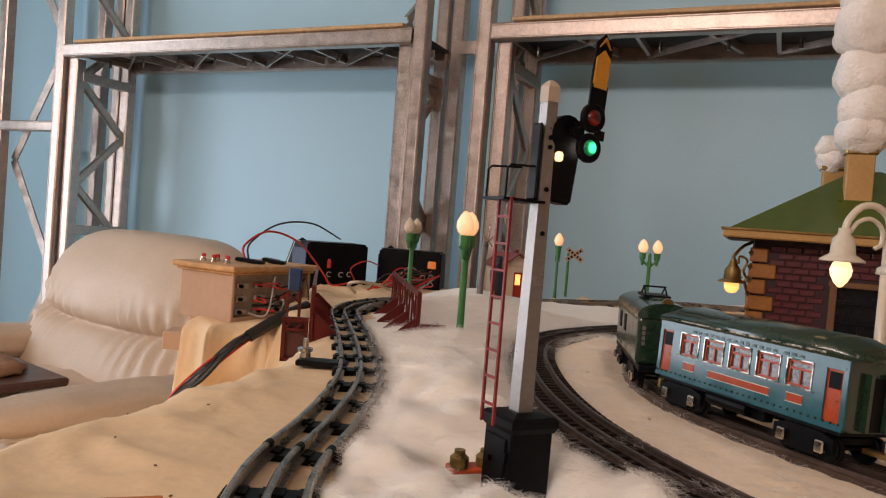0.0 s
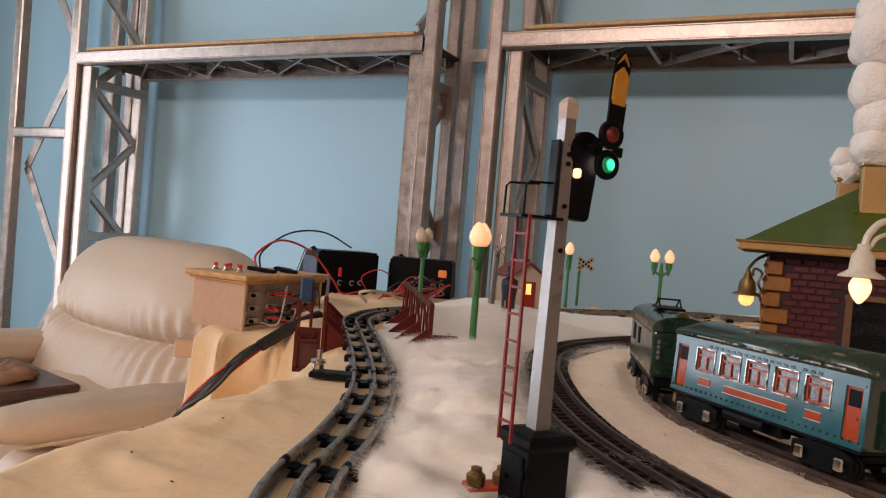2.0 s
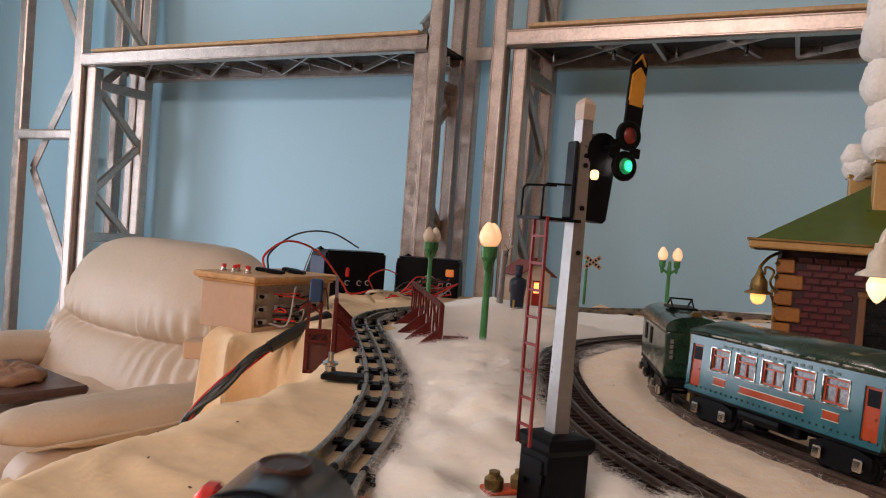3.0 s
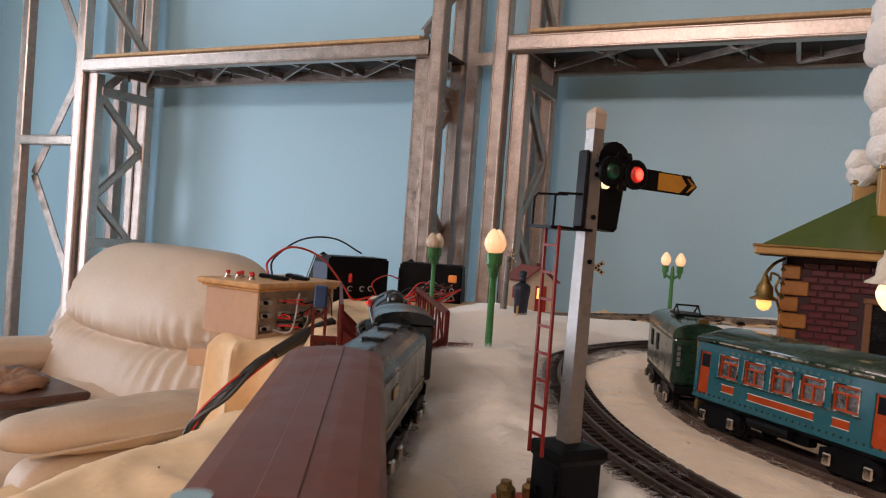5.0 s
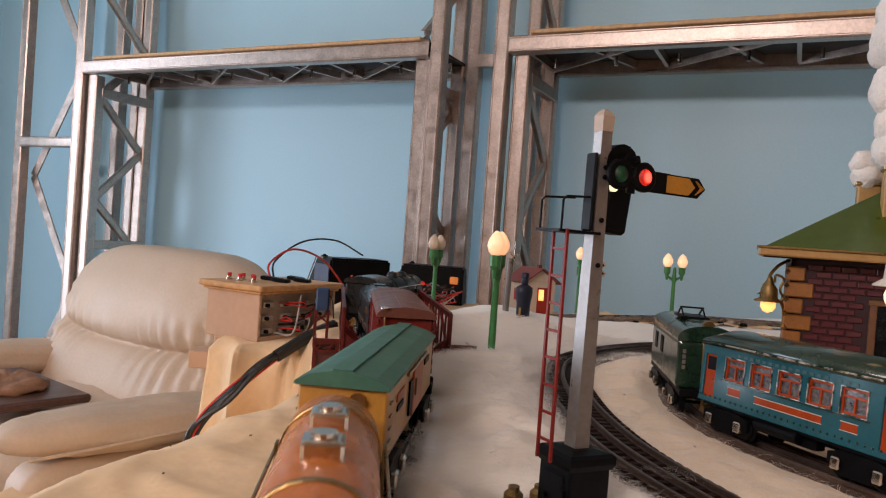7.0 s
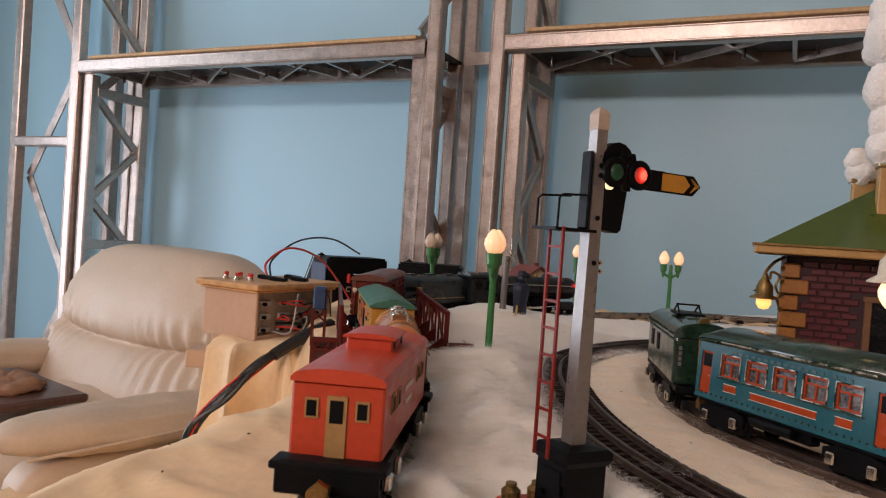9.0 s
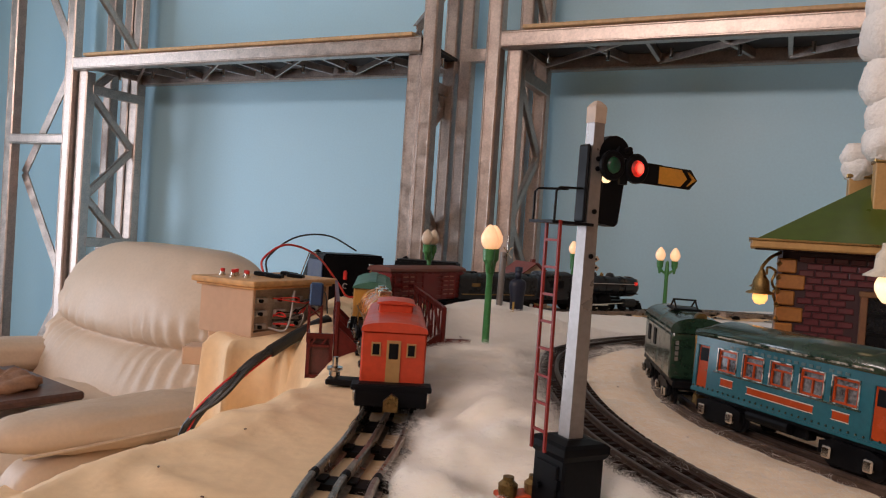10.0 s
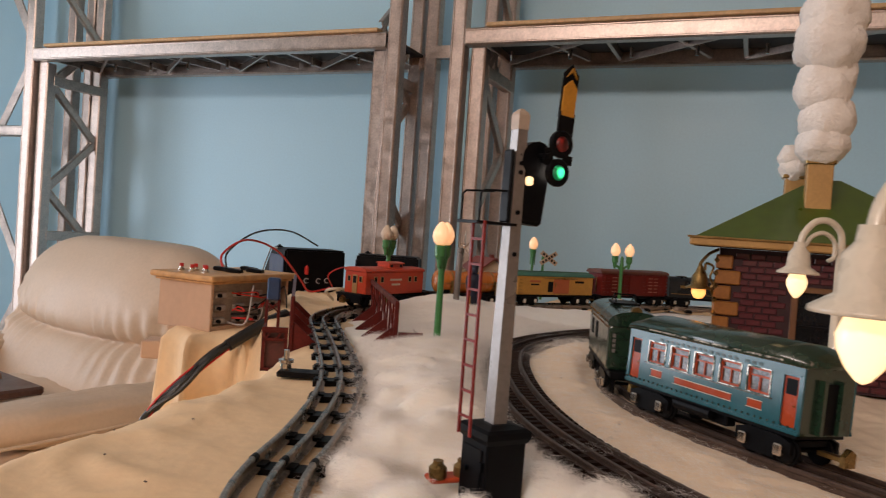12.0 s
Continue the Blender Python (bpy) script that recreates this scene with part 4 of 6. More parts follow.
    part("blade_tip", prism([(0.0062, 0.0455), (0.010, 0.0412 + 0.008), (0.0138, 0.0455), (0.010, 0.0515)], 0.0012, pose(0, -0.0012, 0)), mat("signal_yellow_tip", (0.40, 0.18, 0.02), 0.4, vary=0.15, scale=80), arm)
    for z, m_, n in ((-0.008, GREENGLASS, "green_lens"), (0.008, REDGLASS, "red_lens")):
        part(n, lathe([(0.0044, 0), (0.0042, 0.0012), (0.003, 0.0024), (0, 0.003)], 20, pose(0.0085, -0.0018, z, 90)), m_, arm, "green glass lens" if z < 0 else "red glass lens", smooth=True)
    return arm


# ---- street lamps ----
def bulb(bm_r, m, seg=20):
    r = bm_r
    return lathe([(r * 0.45, 0), (r * 0.78, r * 0.35), (r, r * 0.95), (r * 0.93, r * 1.5), (r * 0.62, r * 2.15), (r * 0.25, r * 2.6), (0, r * 2.72)], seg, m)


def street_lamp(x, y, z, height, lit, lean=(0, 0), label="green street lamp with glowing bulb"):
    th = thing("street_lamp", pose(x, y, z, lean[1], lean[0], 0), label, "street lamp", "street lamps")
    k = height / 0.155
    post = part("post", lathe([(0.0052 * k, -0.02), (0.0044 * k, 0.0), (0.0036 * k, 0.03 * k), (0.0033 * k, 0.085 * k), (0.0046 * k, 0.094 * k), (0.0052 * k, 0.10 * k), (0.0046 * k, 0.104 * k)], 14), LAMPGREEN, th, "green post", smooth=True)
    part("socket", lathe([(0.0046 * k, 0.100 * k), (0.0070 * k, 0.106 * k), (0.0082 * k, 0.119 * k), (0.0085 * k, 0.123 * k)], 16), LAMPGREEN, th)
    for a in (20, 140, 260):
        part("rib", box(0.002 * k, 0.002 * k, 0.036 * k, pose(0.0062 * k * math.cos(radians(a)), 0.0062 * k * math.sin(radians(a)), 0.100 * k, 0, 0, a), 0.0006), LAMPGREEN, th)
    part("bulb", bulb(0.0118 * k, pose(0, 0, 0.123 * k)), BULB if lit else DEADBULB, th, "glowing frosted bulb" if lit else "unlit frosted bulb", smooth=True)
    return th


def twin_lamp(x, y, z, turn, lit, k, label):
    th = thing("twin_street_lamp", pose(x, y, z, 0, 0, turn), label, "street lamp", "street lamps")
    part("post", lathe([(0.0052 * k, -0.015), (0.0042 * k, 0.0), (0.0036 * k, 0.085 * k), (0.0052 * k, 0.092 * k), (0.0038 * k, 0.10 * k), (0.0032 * k, 0.112 * k), (0.0012 * k, 0.116 * k)], 14), LAMPGREEN, th, "green post", smooth=True)
    for s in (-1, 1):
        o = s * 0.0145 * k
        arm = part("arm", tube([(0, 0, 0.088 * k), (o * 0.55, 0, 0.094 * k), (o * 1.07, 0, 0.100 * k), (o, 0, 0.108 * k)], 0.0024 * k, 8, 5), LAMPGREEN, th)
        part("cup", lathe([(0.002 * k, -0.014 * k), (0.0038 * k, -0.004 * k), (0.0062 * k, 0.0), (0.0066 * k, 0.012 * k)], 14, pose(o, 0, 0.104 * k)), LAMPGREEN, arm)
        part("bulb", bulb(0.0098 * k, pose(o, 0, 0.116 * k)), BULB if lit else DEADBULB, th, "glowing frosted bulb" if lit else "unlit frosted bulb", smooth=True)


def gooseneck(x, y, z, turn, scale=1.0):
    th = thing("gooseneck_lamp", pose(x, y, z, 0, 0, turn), "cream gooseneck street lamp with glowing pear bulb", "street lamp", "gooseneck lamps")
    k = scale
    pole_x = 0.036 * k
    part("bulb", bulb(0.0074 * k, pose(0, 0, 0.0105 * k, 180)), HOTBULB, th, "glowing pear bulb", smooth=True)
    part("shade", lathe([(0.0150 * k, 0.009 * k), (0.0148 * k, 0.0105 * k), (0.0085 * k, 0.0145 * k), (0.0075 * k, 0.025 * k), (0.0045 * k, 0.0285 * k), (0.004 * k, 0.033 * k)], 22), CREAM, th, smooth=True)
    part("arch", tube([(0, 0, 0.031 * k), (0.003 * k, 0, 0.040 * k), (0.012 * k, 0, 0.049 * k), (0.024 * k, 0, 0.050 * k), (0.034 * k, 0, 0.042 * k), (pole_x, 0, 0.028 * k)], 0.0026 * k, 10, 6), CREAM, th, smooth=True)
    part("inner_arch", tube([(0.004 * k, 0, 0.030 * k), (0.010 * k, 0, 0.038 * k), (0.020 * k, 0, 0.041 * k), (0.029 * k, 0, 0.035 * k), (0.030 * k, 0, 0.024 * k), (0.025 * k, 0, 0.020 * k)], 0.0017 * k, 8, 6), CREAM, th, smooth=True)
    part("pole", lathe([(0.013 * k, -z), (0.013 * k, -z + 0.006), (0.006 * k, -z + 0.014), (0.0042 * k, -z + 0.04), (0.0036 * k, 0.030 * k)], 14, pose(pole_x, 0, 0)), CREAM, th, smooth=True)


# ---- small things on the cotton ----
def small_things():
    th = thing("shanty", pose(0.118, 1.42, 0.004, 0, 0, -68) @ Matrix.Scale(1.3, 4), "small cream tinplate watchman's shed with rust red roof", "shed")
    w, d, h = 0.056, 0.05, 0.050
    part("body", box(w, d, h, pose(0, 0, h / 2), 0.0006), SHEDWALL, th)
    for s in (-1, 1):
        g = prism([(-d / 2, 0), (d / 2, 0), (0, 0.018)], 0.001, pose(s * w / 2, 0, h, 0, 0, 90))
        part("gable", g, SHEDWALL, th)
        part("roof_slope", box(w + 0.016, 0.038, 0.0016, pose(0, s * 0.0165, h + 0.0085, s * -36)), SHEDROOF, th, "rust red roof slope")
    part("base", box(w + 0.01, d + 0.01, 0.006, pose(0, 0, -0.002)), SHEDROOF, th)
    door = part("door", box(0.0012, 0.018, 0.040, pose(w / 2 + 0.001, 0.004, 0.021)), mat("door_red", (0.35, 0.03, 0.015), 0.4), th, "red open door")
    part("door_light", box(0.001, 0.008, 0.016, pose(w / 2 + 0.002, 0.001, 0.030)), AMBER, door, "lit doorway")
    part("window", box(0.007, 0.001, 0.018, pose(-0.004, -d / 2 - 0.001, 0.028)), mat("window_red", (0.4, 0.03, 0.02), 0.4), th)
    part("chimney", box(0.006, 0.006, 0.014, pose(0.012, 0.004, h + 0.018)), SHEDROOF, th)
    # the watchman doll, one plain turned shape
    bm = lathe([(0.006, 0), (0.008, 0.004), (0.0085, 0.03), (0.0105, 0.045), (0.0100, 0.052), (0.004, 0.056)], 14, Matrix.Diagonal((1.15, 0.8, 1, 1)))
    lathe([(0, 0.055), (0.004, 0.056), (0.0048, 0.061), (0.004, 0.066), (0, 0.067)], 12, None, bm)
    lathe([(0.0056, 0.065), (0.0052, 0.066), (0.005, 0.071), (0, 0.072)], 12, None, bm)
    doll = placed(tagged(part("watchman_figure", bm, NAVYCOAT, smooth=True), "navy blue painted toy watchman figure on cotton", "toy figure"), pose(0.079, 1.10, 0.012, 0, 0, 20) @ Matrix.Scale(1.18, 4))
    lantern = thing("hand_lantern", pose(0.071, 1.085, 0.014), "small gold painted lantern beside watchman figure", "lantern")
    part("lantern_body", lathe([(0.004, 0), (0.004, 0.011), (0.002, 0.013)], 12), GOLD, lantern)
    part("lantern_strap", box(0.003, 0.002, 0.016, pose(0.002, 0, 0.020)), GOLD, lantern)
    pole = thing("metal_pole", pose(0.052, 1.12, 0.0, 0, 1.2), "slim grey metal pole with small coloured vane", "pole")
    part("shaft", cyl(0.0052, 0.115, pose(0, 0, 0.06), 12), PEWTER, pole)
    for a in (40, -40):
        part("vane", box(0.002, 0.001, 0.022, pose(0.006, -0.002, 0.118, 0, a)), CHROME, pole)
    part("vane_stem", cyl(0.0009, 0.05, pose(0.006, 0, 0.12), 6), CHROME, pole)
    sign = thing("crossing_sign", pose(0.262, 1.60, 0.0, 0, 0, 10), "faded white railroad crossbuck sign on post", "crossing sign")
    part("post", cyl(0.0032, 0.10, pose(0, 0, 0.05), 10), LAMPGREEN, sign)
    for a in (35, -35):
        b = part("crossbuck_board", box(0.046, 0.002, 0.010, pose(0.012, -0.004 - (a > 0) * 0.0025, 0.096, 0, a)), mat("sign_cream", (0.55, 0.42, 0.3), 0.5, vary=0.1, scale=80), sign)
        for i in range(5):
            part("letter_bar", box(0.0045, 0.0006, 0.005, pose(0.012, -0.006 - (a > 0) * 0.0025, 0.096, 0, a) @ pose(-0.016 + i * 0.008, 0, 0)), DULLBLACK, b)
    post = thing("binding_post", pose(-0.117, 0.592, 0.004), "nickel binding post on black track lockon", "binding post")
    part("plate", box(0.045, 0.020, 0.005, pose(0.016, 0, 0.0), 0.001), TIE, post)
    part("stud", cyl(0.0026, 0.022, pose(0, 0, 0.010), 10), CHROME, post)
    part("thumb_nut", cyl(0.0070, 0.0025, pose(0, 0, 0.011), 18), CHROME, post)
    part("thumb_nut", cyl(0.0050, 0.004, pose(0, 0, 0.0065), 16), CHROME, post)
    clip = thing("terminal_clip", pose(0.028, 0.332, 0.005, 0, 0, 20), "orange fibre terminal clip with dark metal thumb nuts", "terminal clip")
    part("fibre_plate", box(0.022, 0.012, 0.003, None, 0.0008), mat("orange_fibre", (0.50, 0.07, 0.02), 0.5, vary=0.2), clip)
    for x in (-0.006, 0.009):
        part("thumb_nut", lathe([(0.0048, 0), (0.0052, 0.002), (0.0052, 0.006), (0.003, 0.008), (0.003, 0.010)], 14, pose(x, -0.002, 0.001)), BRASS, clip)
    r = random.Random(3)
    crumbs = bmesh.new()
    for x, y in ((-0.145, 0.42), (-0.165, 0.33), (-0.11, 0.27), (-0.19, 0.40), (0.17, 0.50), (0.22, 0.72), (0.15, 0.66), (-0.13, 0.30)):
        zz = float(blanket_height(np.array([x]), np.array([y]))[0]) if x < 0 else float(cotton_height(np.array([x]), np.array([y]))[0])
        box(0.0016, 0.0009, 0.0006, pose(x, y, zz + 0.001, 0, 0, r.uniform(0, 180)), 0, crumbs)
    tagged(part("crumb", crumbs, DARKWOOD), "tiny dark crumbs scattered on blanket and cotton", "crumbs", kind="stuff")
    stick = thing("orange_stick", pose(-0.118, 0.245, 0.008, 0, 0, 20), "thin orange sliver lying on blanket", "stick")
    part("sliver", box(0.026, 0.0016, 0.0012, None, 0.0004), mat("orange_wood", (0.5, 0.18, 0.05), 0.5), stick)


armchair()
control_box()
power_supplies()
bridge()
SIGNAL_ARM = semaphore()
twin_lamp(0.022, 0.775, 0.008, 78, True, 1.03, "green twin street lamp with two glowing bulbs")
street_lamp(0.254, 1.72, -0.005, 0.148, True)
twin_lamp(-0.070, 1.235, 0.0, 70, False, 1.03, "green twin street lamp with unlit cream bulbs")
twin_lamp(0.398, 1.42, 0.0, 0, True, 1.0, "slim green twin street lamp with two glowing bulbs")
gooseneck(0.265, 0.424, 0.124, 10, 0.92)
gooseneck(0.129, 0.112, 0.122, 20)
gooseneck(0.140, 0.068, 0.104, 10)
small_things()


# ---- the station ----
def station():
    th = thing("station_house", pose(0.299, 0.733, 0, 0, 0, -21), "brick tinplate station house with olive green hipped roof", "station")
    W, D, E, A = 0.285, 0.22, 0.157, 0.2355
    inset = 0.030
    roof = bmesh.new()
    c = [roof.verts.new(p) for p in ((0, 0, E), (W, 0, E), (W, D, E), (0, D, E))]
    r = [roof.verts.new(p) for p in ((W / 2 - 0.014, D / 2, A), (W / 2 + 0.014, D / 2, A))]
    for f in ((c[0], c[1], r[1], r[0]), (c[2], c[3], r[0], r[1]), (c[3], c[0], r[0]), (c[1], c[2], r[1]), (c[3], c[2], c[1], c[0])):
        roof.faces.new(f)
    bmesh.ops.recalc_face_normals(roof, faces=roof.faces)
    part("roof", roof, ROOFGREEN, th, "olive green hipped roof")
    for a, b, n in (((0, 0), (W, 0), 0), ((W, 0), (W, D), 1), ((W, D), (0, D), 2), ((0, D), (0, 0), 3)):
        ln = math.hypot(b[0] - a[0], b[1] - a[1])
        m = pose((a[0] + b[0]) / 2, (a[1] + b[1]) / 2, E - 0.004, 0, 0, 90 * n)
        g = part("gutter", box(ln + 0.006, 0.007, 0.009, m, 0.0015), OCHRE, th, "worn cream gutter edge")
        part("gutter_lip", box(ln + 0.008, 0.003, 0.002, m @ pose(0, -0.004, 0.005)), BRASS, g)
    part("soffit", box(W - 0.004, D - 0.004, 0.003, pose(W / 2, D / 2, E - 0.008)), MORTAR, th)
    wall_h = E - 0.010
    front = part("front_wall", bmesh.new(), MORTAR, th)
    me = bpy.data.meshes.new("front_wall")
    bm = bmesh.new()
    wx0, wx1, wz0, wz1 = 0.112, 0.158, 0.042, 0.104
    for a, b, z0, z1 in ((inset, wx0, 0, wall_h), (wx1, W - inset, 0, wall_h), (wx0, wx1, 0, wz0), (wx0, wx1, wz1, wall_h)):
        box(b - a, 0.006, z1 - z0, pose((a + b) / 2, inset + 0.003, (z0 + z1) / 2), 0, bm)
    bm.to_mesh(me)
    bm.free()
    me.materials.append(MORTAR)
    front.data = me
    part("left_wall", box(0.006, D - 2 * inset, wall_h, pose(inset + 0.003, D / 2, wall_h / 2)), MORTAR, th)
    part("right_wall", box(0.006, D - 2 * inset, wall_h, pose(W - inset - 0.003, D / 2, wall_h / 2)), MORTAR, th)
    part("rear_wall", box(W - 2 * inset, 0.006, wall_h, pose(W / 2, D - inset, wall_h / 2)), MORTAR, th)
    win = part("window", box(wx1 - wx0, 0.002, wz1 - wz0, pose((wx0 + wx1) / 2, inset + 0.005, (wz0 + wz1) / 2)), mat("dark_pane", (0.006, 0.006, 0.008), 0.2, vary=0.3, coat=0.1, spec=0.2), th, "dark sash window")
    for x, w in ((wx0 - 0.002, 0.007), (wx1 + 0.002, 0.007)):
        part("window_frame", box(w, 0.006, wz1 - wz0 + 0.012, pose(x, inset - 0.001, (wz0 + wz1) / 2), 0.0008), mat("brown_frame", (0.16, 0.07, 0.03), 0.4, vary=0.2, scale=60), win)
    for z in (wz0 - 0.003, wz1 + 0.003):
        part("window_frame", box(wx1 - wx0 + 0.014, 0.007, 0.006, pose((wx0 + wx1) / 2, inset - 0.0012, z), 0.0008), mat("brown_sill", (0.17, 0.08, 0.03), 0.4, vary=0.2, scale=60), win)
    for z in (0.066, 0.086):
        part("sash_bar", box(wx1 - wx0, 0.003, 0.003, pose((wx0 + wx1) / 2, inset + 0.002, z)), DULLBLACK, win)
    # corner stones, long and short by turns
    for k in range(8):
        w = 0.018 if k % 2 else 0.027
        z = 0.009 + k * 0.0175
        part("quoin", box(w, 0.006, 0.0155, pose(inset + w / 2 - 0.004, inset - 0.0015, z), 0.0012), QUOIN, th)
        part("quoin", box(0.006, 0.030 - w * 0.4, 0.0155, pose(inset - 0.001, inset + 0.010, z), 0.0012), QUOIN, th)
    first, row, z = None, 0, 0.006
    while z < wall_h - 0.004:
        x = inset + 0.024 + (0.008 if row % 2 else 0)
        while x < W - inset - 0.008:
            if not (wx0 - 0.013 < x < wx1 + 0.013 and wz0 - 0.008 < z < wz1 + 0.008) and x < 0.25:
                m = pose(x, inset - 0.0004 + random.uniform(-0.0003, 0.0003), z)
                if first is None:
                    first = placed(part("brick", box(0.0146, 0.0030, 0.0062, None, 0.0007), BRICK, th), m)
                else:
                    again("brick", first, th, m)
            x += 0.0160
        z += 0.0074
        row += 1
    ch = part("chimney", box(0.027, 0.024, 0.055, pose(W / 2 - 0.014, 0.070, 0.222), 0.001), OCHRE, th, "cream chimney with sooty top")
    part("chimney_top", box(0.031, 0.028, 0.006, pose(W / 2 - 0.014, 0.070, 0.2515), 0.001), BRASS, ch)
    ch2 = part("chimney", box(0.024, 0.022, 0.06, pose(W / 2 - 0.030, D - 0.055, 0.212), 0.001), OCHRE, th, "cream chimney with sooty top")
    part("chimney_top", box(0.030, 0.027, 0.005, pose(W / 2 - 0.030, D - 0.055, 0.243), 0.001), BRASS, ch2)
    # bracket with bell-shaped lamp at the corner
    br = part("lamp_bracket", tube([(inset - 0.002, 0.034, 0.145), (0.018, 0.026, 0.139), (0.010, 0.020, 0.128), (0.010, 0.020, 0.122)], 0.0018, 8, 5), BRASS, th, "ornate brass lamp bracket")
    part("scroll", tube([(inset - 0.002, 0.034, 0.10), (0.021, 0.030, 0.112), (0.024, 0.031, 0.124), (0.016, 0.026, 0.128), (0.015, 0.026, 0.120)], 0.0014, 7, 5), BRASS, br)
    part("scroll", tube([(inset - 0.003, 0.034, 0.075), (0.026, 0.033, 0.09), (0.023, 0.032, 0.10), (0.027, 0.034, 0.108)], 0.0016, 7, 5), BRASS, br)
    for k in range(6):
        part("bracket_bead", lathe([(0, -0.004), (0.0032, 0), (0, 0.004)], 8, pose(inset - 0.003, 0.026, 0.058 + k * 0.015)), BRASS, br)
    part("lamp_shade", lathe([(0.0150, 0), (0.0146, 0.0014), (0.0092, 0.004), (0.0084, 0.014), (0.005, 0.019), (0.003, 0.025), (0.0012, 0.028)], 20, pose(0.010, 0.020, 0.099)), BRASS, th, "brass bell lamp shade", smooth=True)
    part("lamp_bulb", lathe([(0, -0.0085), (0.005, -0.007), (0.0078, -0.002), (0.0075, 0.003), (0.004, 0.006)], 16, pose(0.010, 0.020, 0.0955)), AMBER, th, "glowing amber bulb", smooth=True)
    part("lamp_shade", lathe([(0.012, 0), (0.007, 0.004), (0.006, 0.012), (0.002, 0.018)], 16, pose(0.010, D - 0.03, 0.099)), BRASS, th)
    part("lamp_bulb", lathe([(0, -0.007), (0.0065, -0.001), (0.003, 0.005)], 14, pose(0.010, D - 0.03, 0.096)), AMBER, th, "glowing amber bulb", smooth=True)
    base = pose(0.299, 0.733, 0, 0, 0, -21)
    for (x, y, z, lumps), name in (((W / 2 - 0.014, 0.070, 0.2545, [(0, 0, 0.018, 0.025, 0.021), (0.003, 0, 0.046, 0.026, 0.025), (-0.004, 0, 0.080, 0.025, 0.028), (0.007, 0.004, 0.098, 0.022, 0.022), (-0.001, -0.002, 0.135, 0.033, 0.032), (0.002, 0, 0.165, 0.031, 0.030), (0.004, 0, 0.205, 0.024, 0.026)]), "big"), ((W / 2 - 0.030, D - 0.055, 0.2455, [(0, 0, 0.008, 0.018, 0.014), (-0.004, 0, 0.022, 0.016, 0.014)]), "small")):
        bm = bmesh.new()
        for lx, ly, lz, rr, hh in lumps:
            s = bmesh.new()
            bmesh.ops.create_uvsphere(s, u_segments=36, v_segments=24, radius=1)
            for v in s.verts:
                n = v.co.copy()
                w = 1 + 0.13 * noise.fractal(n * 1.7 + Vector((lz * 90, 0, 0)), 1, 2, 4)
                v.co = Vector((n.x * rr * 1.13, n.y * rr * 1.13, n.z * hh * 1.25)) * w
            merge(bm, s, pose(lx, ly, lz))
        placed(tagged(part("cotton_smoke", bm, WOOL, smooth=True), "lumpy white cotton wool smoke on station chimney", "cotton smoke"), base @ pose(x, y, z))


# ---- rolling stock ----
def wheel_bm(r, w, m):
    return lathe([(0.0012, -w / 2), (r * 0.8, -w / 2), (r, -w / 2 + 0.0008), (r, w / 2 - 0.0022), (r + 0.0014, w / 2 - 0.0018), (r + 0.0014, w / 2), (r * 0.3, w / 2), (r * 0.3, w / 2 - 0.001), (0, w / 2 - 0.001)], 18, m)


def truck(parent, y, metal, wheel_r=0.0078, base=0.026, journal=CHROME, spread=0.0172):
    """A four-wheeled truck at y under its car; z = 0 is the top of the rail."""
    t = part("truck", box(spread * 2 - 0.006, base + 0.012, 0.004, pose(0, y, wheel_r + 0.006)), metal, parent)
    for s in (-1, 1):
        x = s * (spread + 0.0052)
        fr = prism([(-base / 2 - 0.008, 0.002), (-base / 2 - 0.008, 0.010), (-base / 2 + 0.002, 0.013), (base / 2 - 0.002, 0.013), (base / 2 + 0.008, 0.010), (base / 2 + 0.008, 0.002), (base / 2 - 0.003, 0.002), (base / 2 - 0.006, -0.003), (-base / 2 + 0.006, -0.003), (-base / 2 + 0.003, 0.002)], 0.003, pose(x, y, wheel_r - 0.003, 0, 0, 90))
        part("side_frame", fr, metal, t)
        for q in (-1, 1):
            yy = y + q * base / 2
            part("wheel", wheel_bm(wheel_r, 0.005, pose(s * spread, yy, wheel_r, 0, -90 * s, 0)), DULLBLACK, t)
            part("journal_box", box(0.004, 0.007, 0.008, pose(x + s * 0.003, yy, wheel_r + 0.001), 0.001), journal, t)
    for q in (-1, 1):
        part("axle", cyl(0.0014, spread * 2, pose(0, y + q * base / 2, wheel_r, 0, 90), 8), DULLBLACK, t)
    return t


def coupler(parent, y, s):
    c = part("coupler", box(0.006, 0.020, 0.003, pose(0, y + s * 0.008, 0.011)), BRASS, parent)
    part("coupler_hook", prism([(-0.005, -0.004), (0.005, -0.004), (0.005, 0.005), (0.0, 0.008), (-0.005, 0.003)], 0.004, pose(0, y + s * 0.018, 0.011)), BRASS, c)


def barrel_roof(w, l, z0, rise, material, parent, label, n=10, over=0.0, flat=False):
    pts = [(-w / 2, z0)] + [(w / 2 * math.sin(radians(a)), z0 + 0.0015 + rise * (math.cos(radians(a)) ** 0.8 if not flat else 1 - abs(a) / 90)) for a in np.linspace(-88, 88, n)] + [(w / 2, z0)]
    return part("roof", prism(pts, l + over), material, parent, label)


